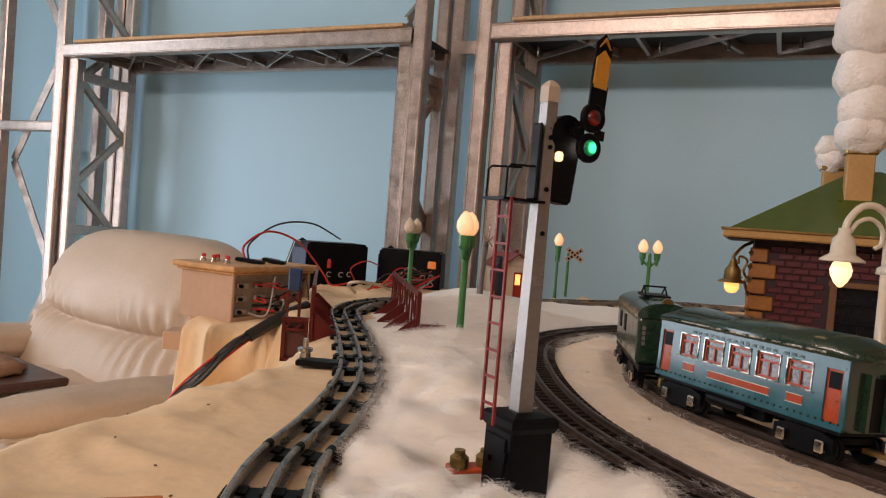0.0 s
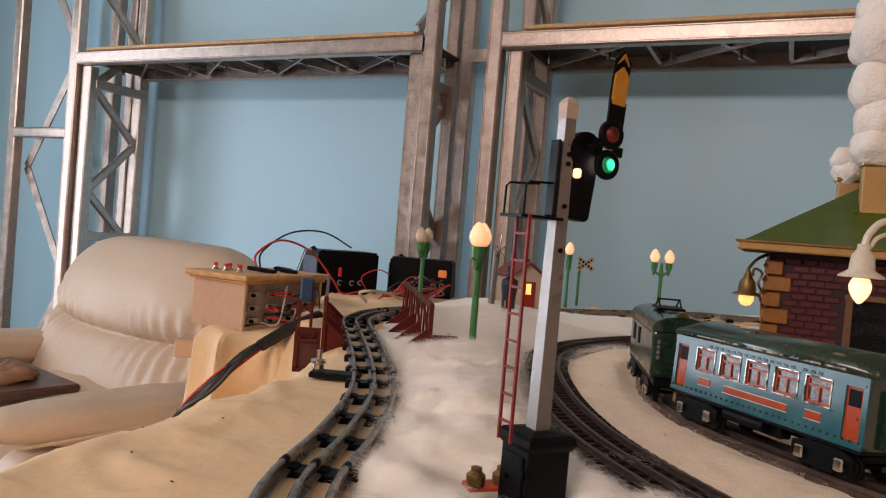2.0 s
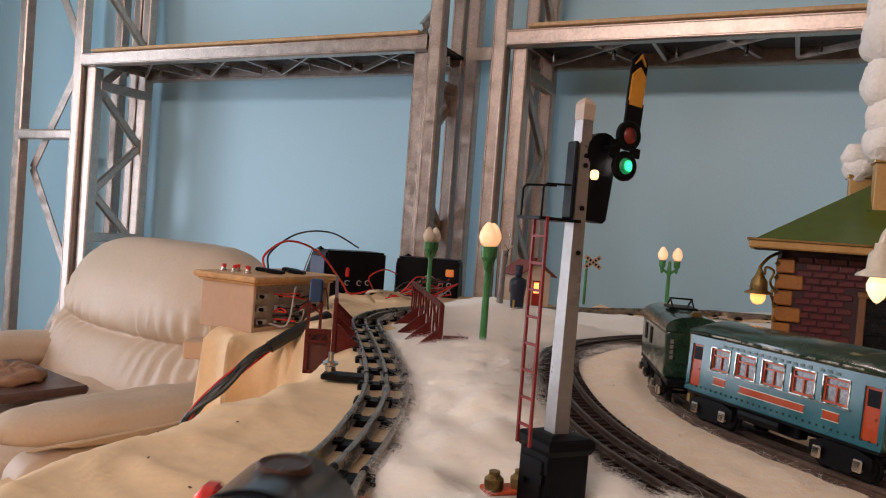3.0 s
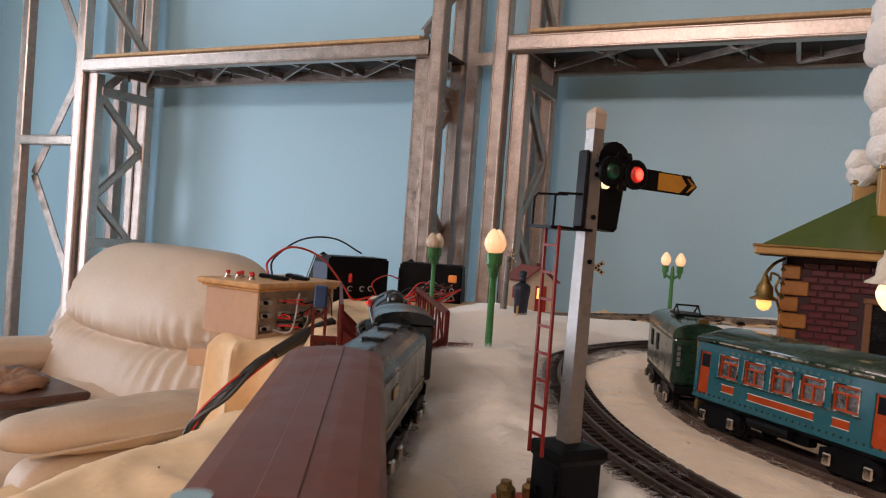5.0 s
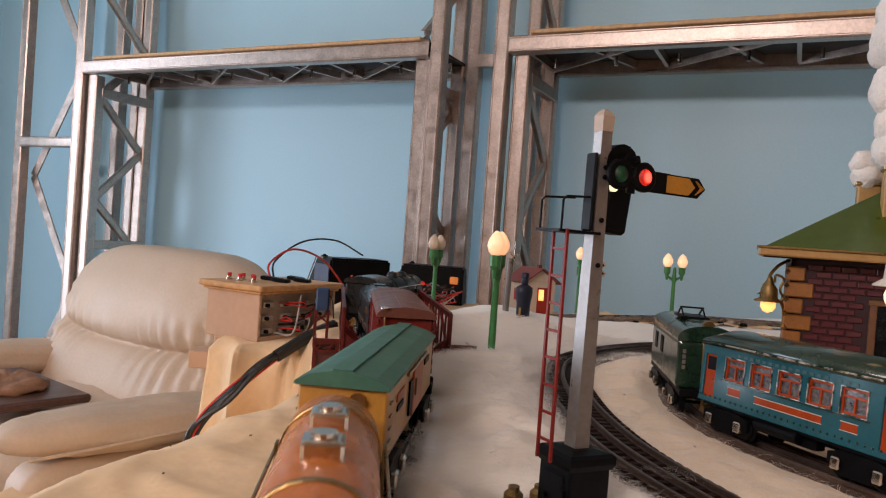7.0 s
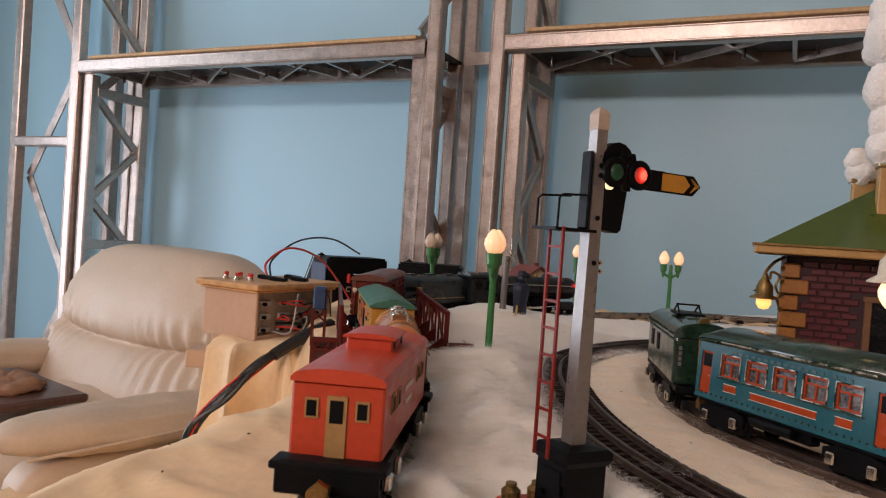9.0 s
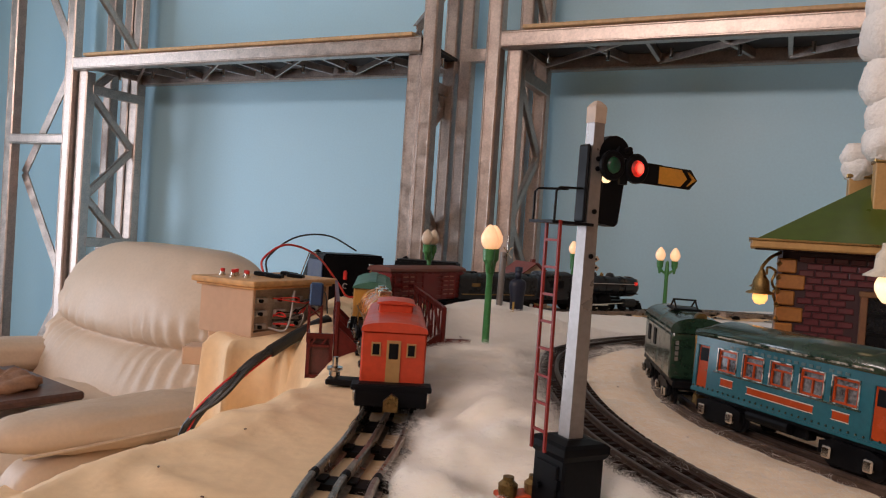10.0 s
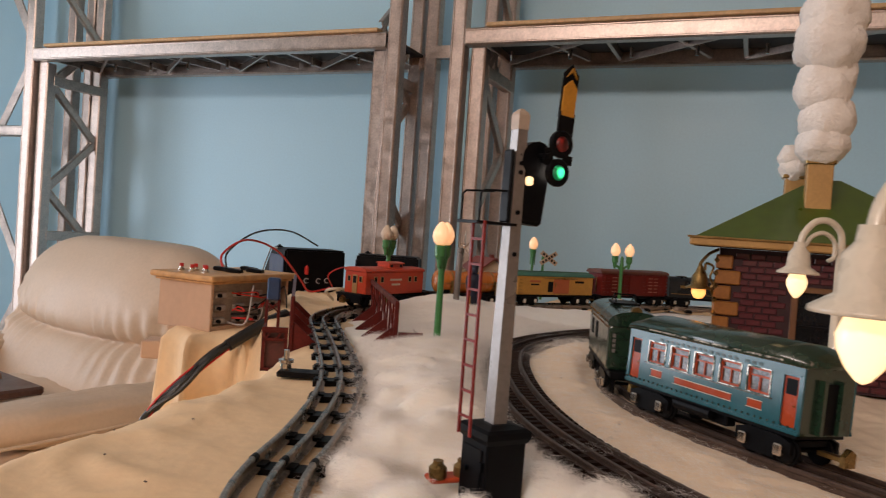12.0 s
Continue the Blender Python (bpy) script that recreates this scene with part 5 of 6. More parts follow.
def car_base(name, label, length, category="freight car", group="freight train"):
    th = thing(name, pose(0, 0, 0), label, category, group)
    part("underframe", box(0.040, length, 0.005, pose(0, 0, 0.0180), 0.0008), DULLBLACK, th)
    for q in (-1, 1):
        truck(th, q * (length / 2 - 0.032), DULLBLACK)
        coupler(th, q * length / 2, q)
        part("end_beam", box(0.047, 0.005, 0.009, pose(0, q * (length / 2 + 0.001), 0.0175), 0.0008), DULLBLACK, th)
    return th


CW = 0.046      # width of a freight car


def caboose():
    th = car_base("caboose", "bright red tinplate caboose with brown windows and cupola", 0.168)
    L, z0, h = 0.150, 0.020, 0.037
    body = part("body", box(CW, L, h, pose(0, 0, z0 + h / 2), 0.0012), CABRED, th)
    barrel_roof(CW + 0.001, L + 0.004, z0 + h, 0.0055, CABRED, th, "bright red curved roof")
    cup = part("cupola", box(0.027, 0.036, 0.010, pose(0, 0.010, z0 + h + 0.0085), 0.001), CABRED, th)
    part("cupola_roof", prism([(-0.0155, 0)] + [(0.0155 * math.sin(radians(a)), 0.0004 + 0.0026 * math.cos(radians(a))) for a in range(-80, 81, 20)] + [(0.0155, 0)], 0.040, pose(0, 0.010, z0 + h + 0.0128)), CABRED, cup)
    for x in (-0.0134, 0.0134):
        for y in (-0.002, 0.022):
            part("cupola_window", box(0.001, 0.005, 0.004, pose(x, y, z0 + h + 0.0092)), DULLBLACK, cup)
    frame_m = mat("window_gold", (0.36, 0.20, 0.07), 0.4, vary=0.1)
    for q in (-1, 1):
        y = q * (L / 2 + 0.0006)
        d = part("door", box(0.010, 0.0012, 0.030, pose(0, y, z0 + 0.016)), frame_m, th, "brown gold end door")
        part("door_window", box(0.0066, 0.0014, 0.011, pose(0, y * 1.003, z0 + 0.0235)), DULLBLACK, d)
        for x in (-0.0125, 0.0125):
            w = part("window", box(0.0068, 0.0010, 0.0098, pose(x, y, z0 + 0.0245)), frame_m, th)
            part("pane", box(0.0048, 0.0012, 0.0076, pose(x, y * 1.002, z0 + 0.0245)), DULLBLACK, w)
        part("platform", box(CW + 0.010, 0.016, 0.004, pose(0, q * (L / 2 + 0.006), 0.0195), 0.0008), DULLBLACK, th)
        part("end_step", box(CW + 0.004, 0.004, 0.012, pose(0, q * (L / 2 + 0.012), 0.0125), 0.0008), DULLBLACK, th)
    for s in (-1, 1):
        for y in (-0.052, -0.036, 0.036, 0.052):
            w = part("window", box(0.0010, 0.0078, 0.0098, pose(s * (CW / 2 + 0.0004), y, z0 + 0.0245)), frame_m, th)
            part("pane", box(0.0012, 0.0056, 0.0076, pose(s * (CW / 2 + 0.0005), y, z0 + 0.0245)), DULLBLACK, w)
        for y, z, w_ in ((0, 0.028, 0.03), (0, 0.020, 0.022)):
            part("lettering_bar", box(0.0006, w_, 0.003, pose(s * (CW / 2 + 0.0003), y, z0 + z - 0.004)), SHEDWALL, th, "pale lettering bar")
    return th


def tank_car():
    th = car_base("tank_car", "orange tinplate tank car with nickel hatches and brass handrails", 0.165)
    r, zc, L = 0.0200, 0.0400, 0.136
    prof = [(0, -L / 2 - 0.005), (r * 0.6, -L / 2 - 0.0035), (r * 0.95, -L / 2), (r, -L / 2 + 0.003), (r, L / 2 - 0.003), (r * 0.95, L / 2), (r * 0.6, L / 2 + 0.0035), (0, L / 2 + 0.005)]
    part("tank", lathe(prof, 32, pose(0, 0, zc, 90)), TANK, th, "orange tank barrel", smooth=True)
    for y in (-0.045, 0.045):
        part("band", lathe([(r + 0.0003, -0.0015), (r + 0.0008, -0.0012), (r + 0.0008, 0.0012), (r + 0.0003, 0.0015)], 32, pose(0, y, zc, 90)), BRASS, th)
    for y in (-0.018, 0.018):
        d = part("hatch", box(0.014, 0.013, 0.008, pose(0, y, zc + r + 0.001), 0.0014, None, 2), CHROME, th, "nickel hatch")
        part("hatch_lid", cyl(0.0045, 0.002, pose(0, y, zc + r + 0.0058), 14), CHROME, d)
    for s in (-1, 1):
        part("handrail", tube([(s * (r + 0.003), -L / 2 + 0.004, zc - 0.001), (s * (r + 0.003), 0, zc - 0.001), (s * (r + 0.003), L / 2 - 0.004, zc - 0.001)], 0.0008, 6, 1), BRASS, th)
        for y in (-0.055, 0.055):
            part("saddle", box(0.008, 0.012, 0.016, pose(s * 0.011, y, 0.0255)), DULLBLACK, th)
            part("ladder", box(0.0012, 0.006, 0.03, pose(s * (r + 0.002), y * 0.9, zc - 0.012)), BRASS, th)
    return th


def box_car():
    th = car_base("box_car", "ochre yellow tinplate box car with sea green roof", 0.200)
    L, z0, h = 0.194, 0.020, 0.036
    part("body", box(CW - 0.002, L, h, pose(0, 0, z0 + h / 2), 0.001), YELLOW, th)
    barrel_roof(CW + 0.001, L + 0.006, z0 + h, 0.0075, SEAGREEN, th, "sea green pitched roof", 5, 0, True)
    part("ridge_cap", box(0.010, L + 0.0064, 0.0008, pose(0, 0, z0 + h + 0.0086), 0.0003), SEAGREEN, th)
    red = mat("box_door_red", (0.42, 0.10, 0.03), 0.4, vary=0.1)
    for s in (-1, 1):
        x = s * (CW / 2 - 0.0006)
        d = part("door", box(0.002, 0.040, h - 0.008, pose(x, 0.012, z0 + h / 2 - 0.001), 0.0006), red, th, "red sliding door")
        part("door_handle", box(0.002, 0.002, 0.010, pose(x + s * 0.0012, -0.004, z0 + 0.02)), BRASS, d)
        part("doorway", box(0.0016, 0.012, h - 0.016, pose(x, -0.016, z0 + h / 2 - 0.002)), DULLBLACK, th, "dark open doorway")
        part("door_track", box(0.002, 0.085, 0.002, pose(x, 0.01, z0 + h - 0.004)), BRASS, th)
        part("lettering_bar", box(0.0008, 0.026, 0.004, pose(x, -0.055, z0 + 0.026)), red, th)
        part("lettering_bar", box(0.0008, 0.020, 0.003, pose(x, -0.055, z0 + 0.020)), DULLBLACK, th)
        part("lettering_bar", box(0.0008, 0.024, 0.004, pose(x, 0.06, z0 + 0.026)), DULLBLACK, th)
        for k in range(5):
            part("ladder_rung", box(0.001, 0.007, 0.0008, pose(x + s * 0.0006, -0.090, z0 + 0.004 + 0.0062 * k)), BRASS, th)
    part("brake_wheel", lathe([(0.0042, 0), (0.0042, 0.0008), (0.0034, 0.0008), (0.0034, 0)], 16, pose(0.008, -L / 2 - 0.002, z0 + 0.030, 90)), BRASS, th)
    return th


def stock_car():
    th = car_base("stock_car", "barn red slatted stock car with brown curved roof", 0.200)
    L, z0, h = 0.194, 0.020, 0.046
    part("body", box(CW - 0.004, L - 0.002, h, pose(0, 0, z0 + h / 2), 0.001), BARNRED, th)
    barrel_roof(CW + 0.001, L + 0.006, z0 + h, 0.0068, BROWNROOF, th, "brown curved roof", 9)
    part("roof_walk", box(0.009, L + 0.0064, 0.0010, pose(0, 0, z0 + h + 0.0081), 0.0003), BROWNROOF, th)
    pale = mat("slot_pink", (0.42, 0.18, 0.12), 0.5, vary=0.1)
    for s in (-1, 1):
        x = s * (CW / 2 - 0.0012)
        for k in range(6):
            part("slat", box(0.0016, L, 0.0042, pose(x, 0, z0 + 0.0055 + k * 0.0072)), BARNRED, th)
        for y in np.linspace(-0.088, 0.088, 11):
            part("side_post", box(0.0022, 0.0026, h - 0.004, pose(x + s * 0.0003, float(y), z0 + h / 2)), BARNRED, th)
        part("door", box(0.0024, 0.034, h - 0.006, pose(x + s * 0.0006, 0.0, z0 + h / 2)), BARNRED, th)
        for k in range(5):
            for j in (-1, 1):
                part("slot", box(0.0012, 0.028, 0.0016, pose(s * (CW / 2 - 0.0018), j * 0.054, z0 + 0.0091 + k * 0.0072)), pale, th, "pale slot")
    for x in (-0.006, 0.006):
        part("end_stanchion", box(0.0016, 0.0016, 0.030, pose(x, -L / 2 - 0.0004, z0 + 0.022)), BRASS, th, "brass stanchion")
    part("brake_rod", cyl(0.0008, 0.05, pose(-0.017, -L / 2 - 0.002, z0 + 0.028), 8), BRASS, th)
    part("brake_wheel", lathe([(0.0042, 0), (0.0042, 0.0008), (0.003, 0.0008)], 16, pose(-0.017, -L / 2 - 0.002, z0 + 0.053)), CHROME, th, "nickel brake wheel")
    part("lower_brake", lathe([(0.0032, 0), (0.0032, 0.003)], 14, pose(-0.017, -L / 2 - 0.002, z0 + 0.034, 90)), CHROME, th)
    return th


def tender():
    th = car_base("tender", "gunmetal black streamlined coal tender with rounded deck", 0.175, "tender")
    L, z0, h = 0.165, 0.020, 0.041
    pts = [(-0.022, z0), (-0.022, z0 + h - 0.008)] + [(0.022 * math.sin(radians(a)), z0 + h - 0.008 + 0.012 * math.cos(radians(a))) for a in range(-75, 76, 15)] + [(0.022, z0 + h - 0.008), (0.022, z0)]
    bm = prism(pts, L)
    part("body", bm, GUNMETAL, th, "gunmetal tender body")
    for y in (-0.05, 0.0, 0.05):
        part("deck_hatch", box(0.014, 0.02, 0.002, pose(0, y, z0 + h + 0.0045), 0.0006), GUNMETAL, th)
    for k in range(5):
        part("vent", box(0.004, 0.003, 0.0012, pose(-0.012 + 0.006 * k, 0.068, z0 + h + 0.003)), BLACK, th)
    for s in (-1, 1):
        part("number_plate", box(0.001, 0.016, 0.006, pose(s * 0.0225, -0.05, z0 + 0.024)), BRASS, th, "brass plate")
        part("side_rail", box(0.001, L - 0.01, 0.0016, pose(s * 0.0225, 0, z0 + 0.008)), BRASS, th)
        for k in range(14):
            part("rivet", lathe([(0.0007, 0), (0, 0.0006)], 6, pose(s * 0.0221, -0.075 + k * 0.0115, z0 + 0.034, 0, s * 90)), GUNMETAL, th)
    return th


def locomotive():
    th = thing("steam_locomotive", pose(0, 0, 0), "gunmetal black steam locomotive with red marker lamps", "locomotive", "freight train")
    L = 0.245
    part("frame", box(0.036, L, 0.008, pose(0, 0, 0.016), 0.001), BLACK, th)
    prof = [(0, -0.100), (0.0195, -0.100), (0.0200, 0.060), (0.0195, 0.112), (0.016, 0.119), (0.006, 0.122), (0, 0.1222)]
    part("boiler", lathe(prof, 48, pose(0, 0, 0.0465, -90)), GUNMETAL, th, "gunmetal boiler", smooth=True)
    for y in (-0.07, -0.02, 0.03, 0.08):
        part("boiler_band", lathe([(0.0204, -0.001), (0.0208, 0), (0.0204, 0.001)], 28, pose(0, y, 0.0465, -90)), BLACK, th)
    part("chimney_rim", lathe([(0.0078, 0), (0.0072, 0.0035), (0.0066, 0.0042), (0.005, 0.0036)], 18, pose(0, 0.102, 0.0625)), mat("dark_copper", (0.10, 0.045, 0.03), 0.4, 0.8, vary=0.3, scale=80), th, "low dark copper rimmed smokestack")
    part("sand_dome", lathe([(0.0095, -0.003), (0.0085, 0.004), (0.006, 0.008), (0, 0.0095)], 18, pose(0, 0.055, 0.064)), GUNMETAL, th, smooth=True)
    part("steam_dome", lathe([(0.0090, -0.003), (0.0080, 0.005), (0.006, 0.009), (0, 0.0105)], 18, pose(0, 0.01, 0.064)), GUNMETAL, th, smooth=True)
    part("bell", lathe([(0.004, 0), (0.003, 0.003), (0.002, 0.006), (0, 0.0066)], 14, pose(0, 0.033, 0.0665)), BRASS, th)
    cab = part("cab", box(0.044, 0.056, 0.042, pose(0, -0.092, 0.041), 0.0015), GUNMETAL, th)
    part("cab_roof", prism([(-0.0235, 0)] + [(0.0235 * math.sin(radians(a)), 0.0015 + 0.008 * math.cos(radians(a))) for a in range(-80, 81, 16)] + [(0.0235, 0)], 0.062, pose(0, -0.092, 0.062)), GUNMETAL, cab)
    for s in (-1, 1):
        for y in (-0.105, -0.085):
            part("cab_window", box(0.001, 0.012, 0.013, pose(s * 0.0222, y, 0.049)), DULLBLACK, cab)
        m = part("marker_lamp", box(0.005, 0.006, 0.008, pose(s * 0.0205, 0.106, 0.0535), 0.001), WIRERED, th, "red marker lamp")
        part("marker_lens", lathe([(0.0022, 0), (0.001, 0.0012), (0, 0.0014)], 12, pose(s * 0.0235, 0.106, 0.0535, 0, s * 90)), REDLIT, m)
        part("handrail", tube([(s * 0.0225, -0.06, 0.053), (s * 0.0225, 0.02, 0.053), (s * 0.0225, 0.10, 0.053)], 0.0008, 6, 1), CHROME, th)
        part("running_board", box(0.008, 0.18, 0.0018, pose(s * 0.0205, 0.02, 0.034)), BLACK, th)
        part("cylinder", lathe([(0, -0.014), (0.0078, -0.014), (0.0078, 0.014), (0, 0.014)], 18, pose(s * 0.0215, 0.088, 0.0165, 90)), GUNMETAL, th)
        for y in (-0.045, -0.008, 0.029):
            part("driving_wheel", wheel_bm(0.0168, 0.005, pose(s * 0.0172, y, 0.0168, 0, -90 * s, 0)), BLACK, th)
        part("side_rod", box(0.0016, 0.084, 0.0034, pose(s * 0.0222, -0.008, 0.0125)), CHROME, th)
        part("main_rod", bar((s * 0.0240, -0.008, 0.0125), (s * 0.0240, 0.08, 0.0165), 0.0016, 0.003), CHROME, th)
        for y in (0.080, 0.104):
            part("pilot_wheel", wheel_bm(0.0068, 0.005, pose(s * 0.0172, y, 0.0068, 0, -90 * s, 0)), BLACK, th)
    part("headlamp", lathe([(0.005, -0.004), (0.006, 0.004), (0.005, 0.0046)], 16, pose(0, 0.122, 0.0565, -90)), BRASS, th)
    part("pilot", prism([(-0.021, 0.003), (0.021, 0.003), (0.016, 0.016), (-0.016, 0.016)], 0.012, pose(0, 0.121, 0.0)), BLACK, th)
    coupler(th, -L / 2, -1)
    return th


def passenger_car(m):
    th = thing("pullman_car", m, "teal tinplate passenger car with orange doors and green roof", "passenger car", "passenger train")
    L, W, z0, h = 0.1740, 0.050, 0.022, 0.0445
    part("floor", box(W - 0.004, L - 0.006, 0.004, pose(0, 0, z0 - 0.001)), BLACK, th)
    xs = W / 2
    # window, door and name-board openings along the side; y runs along the car
    wins = [-0.0516 + 0.0258 * k for k in range(5)]
    for s in (-1, 1):
        bm = bmesh.new()
        doors = (-0.0775, 0.0775)
        zw0, zw1 = z0 + 0.0205, z0 + 0.0375
        edges = [(-L / 2, -0.0835), (-0.0715, -0.0612)] + [(a + 0.0096, a + 0.0162) for a in wins[:-1]] + [(0.0612, 0.0715), (0.0835, L / 2)]
        for a, b in edges:
            box(0.0016, b - a, zw1 - zw0, pose(s * xs, (a + b) / 2, (zw0 + zw1) / 2), 0, bm)
        box(0.0016, 0.143, zw0 - z0, pose(s * xs, 0, (zw0 + z0) / 2), 0, bm)
        for q in (-1, 1):
            box(0.0016, 0.0035, zw0 - z0, pose(s * xs, q * (L / 2 - 0.00175), (zw0 + z0) / 2), 0, bm)
            box(0.0016, 0.012, 0.004, pose(s * xs, q * 0.0775, z0 + 0.002), 0, bm)
        box(0.0016, L, z0 + h - zw1, pose(s * xs, 0, (zw1 + z0 + h) / 2), 0, bm)
        part("side_panel", bm, TEAL, th, "teal lithographed side")
        part("letterboard", box(0.0010, L - 0.004, 0.0010, pose(s * (xs + 0.0010), 0, zw1 + 0.0015)), TEAL, th)
        part("sill_strip", box(0.0022, 0.128, 0.0012, pose(s * (xs + 0.0008), 0, zw0 - 0.0012)), DKGREEN, th, "dark green sill strip")
        part("lower_strip", box(0.0024, L, 0.0022, pose(s * (xs + 0.0004), 0, z0 + 0.0011)), TEAL, th)
        for k in range(32):
            rv = pose(s * (xs + 0.0008), -L / 2 + 0.003 + k * 0.00545, z0 + 0.0042, 0, s * 90)
            if s == -1 and k == 0 or s == 1 and k == 0:
                first = placed(part("rivet", lathe([(0.0010, 0), (0.0007, 0.0006), (0, 0.0008)], 6), DKGREEN, th), rv)
            else:
                again("rivet", first, th, rv)
        for k in range(17):
            part("letter_bar", box(0.0006, 0.0034, 0.0030, pose(s * (xs + 0.0009), -0.052 + k * 0.0060 + (0.004 if k > 2 else 0), z0 + h - 0.0045)), mat("gold_teal", (0.035, 0.09, 0.09), 0.4) if k == 0 else bpy.data.materials["gold_teal" if s == -1 else "gold_teal.001"], th)
        for y in wins:
            w = part("window", box(0.0008, 0.0190, 0.0165, pose(s * (xs - 0.0016), y, (zw0 + zw1) / 2)), WINDOWPANE, th, "celluloid window panes")
            for dz, hh in ((0.0078, 0.0016), (-0.0078, 0.0016), (0.0030, 0.0014)):
                part("frame_bar", box(0.0014, 0.0190, hh, pose(s * (xs - 0.0006), y, (zw0 + zw1) / 2 + dz)), ORANGE, w, "orange window bar")
            for dz, wy, hz in ((0.0090, 0.0206, 0.0007), (-0.0090, 0.0206, 0.0007)):
                part("frame_edge", box(0.0012, wy, hz, pose(s * (xs + 0.0008), y, (zw0 + zw1) / 2 + dz)), BARETIN, w, "bright worn window edge")
            for dy in (-0.0100, 0.0100):
                part("frame_edge", box(0.0012, 0.0007, 0.0174, pose(s * (xs + 0.0008), y + dy, (zw0 + zw1) / 2)), BARETIN, w, "bright worn window edge")
            for dy in (-0.0088, 0.0088):
                part("frame_bar", box(0.0014, 0.0014, 0.0165, pose(s * (xs - 0.0006), y + dy, (zw0 + zw1) / 2)), ORANGE, w, "orange window bar")
            part("frame_bar", box(0.0012, 0.0012, 0.011, pose(s * (xs - 0.0006), y, (zw0 + zw1) / 2 - 0.0025)), ORANGE, w, "orange window bar")
        for q in doors:
            d = part("door", box(0.0012, 0.0118, 0.0335, pose(s * (xs - 0.0012), q, z0 + 0.0207)), ORANGE, th, "orange vestibule door")
            part("door_window", box(0.0014, 0.0086, 0.0105, pose(s * (xs - 0.0010), q, z0 + 0.0305)), DULLBLACK, d)
            part("door_knob", lathe([(0.0008, 0), (0, 0.001)], 8, pose(s * (xs - 0.0004), q - 0.003, z0 + 0.018, 0, s * 90)), BRASS, d)
        part("name_board", box(0.0012, 0.058, 0.0046, pose(s * (xs + 0.0006), 0, z0 + 0.0118), 0.0004), ORANGE, th, "orange name board")
        for zz in (0.0092, 0.0144):
            part("board_edge", box(0.0010, 0.059, 0.0005, pose(s * (xs + 0.0011), 0, z0 + zz)), CREAM, th)
        for y in (-0.050, 0.050):
            for zz in (0.0096, 0.0154):
                part("board_edge", box(0.0010, 0.0130, 0.0005, pose(s * (xs + 0.0011), y, z0 + zz)), CREAM, th)
            part("number_board", box(0.0012, 0.0125, 0.0052, pose(s * (xs + 0.0006), y, z0 + 0.0125), 0.0004), ORANGE, th, "orange number board")
    for q in (-1, 1):
        part("end_wall", box(W - 0.002, 0.002, h, pose(0, q * (L / 2 - 0.001), z0 + h / 2)), DKGREEN, th, "dark green end wall")
        e = part("end_door", box(0.013, 0.0014, 0.034, pose(0, q * (L / 2 + 0.0006), z0 + 0.018)), DULLBLACK, th)
        part("diaphragm", box(0.003, 0.004, 0.036, pose(-0.009, q * (L / 2 + 0.002), z0 + 0.019)), DKGREEN, e)
        part("diaphragm", box(0.003, 0.004, 0.036, pose(0.009, q * (L / 2 + 0.002), z0 + 0.019)), DKGREEN, e)
        truck(th, q * 0.058, BLACK, 0.0085, 0.030)
        coupler(th, q * L / 2, q)
    n = 25
    pts = [(-W / 2 - 0.0016, 0)] + [((W / 2 + 0.0016) * math.sin(radians(a)), 0.002 + 0.0125 * math.cos(radians(a)) ** 0.7) for a in np.linspace(-86, 86, n)] + [(W / 2 + 0.0016, 0)]
    roof = prism(pts, L - 0.030)
    for q in (-1, 1):
        base = [roof.verts.new((x, q * (L / 2 - 0.015), z)) for x, z in pts]
        tip = [roof.verts.new((x, q * (L / 2 + 0.002), min(z, 0.0015 + (z - 0.0015) * 0.45))) for x, z in pts]
        for i in range(len(pts)):
            j = (i + 1) % len(pts)
            roof.faces.new((base[i], base[j], tip[j], tip[i]))
        roof.faces.new(tip)
    bmesh.ops.remove_doubles(roof, verts=roof.verts, dist=0.00005)
    bmesh.ops.recalc_face_normals(roof, faces=roof.faces)
    bmesh.ops.translate(roof, verts=roof.verts, vec=(0, 0, z0 + h))
    part("roof", roof, DKGREEN, th, "scuffed dark green roof", smooth=True)
    for s in (-1, 1):
        part("worn_eave", box(0.0012, L - 0.034, 0.0016, pose(s * (W / 2 + 0.0014), 0, z0 + h + 0.0022, 0, s * 12), 0.0004), BARETIN, th, "eave worn to bare tin")
    for x in (-0.012, 0.012):
        part("battery_box", box(0.010, 0.040, 0.010, pose(x, 0.0, z0 - 0.007), 0.001), BLACK, th)
    part("air_tank", lathe([(0, -0.02), (0.005, -0.019), (0.005, 0.019), (0, 0.02)], 12, pose(-0.02, 0.01, z0 - 0.006, 90)), BLACK, th)
    return th


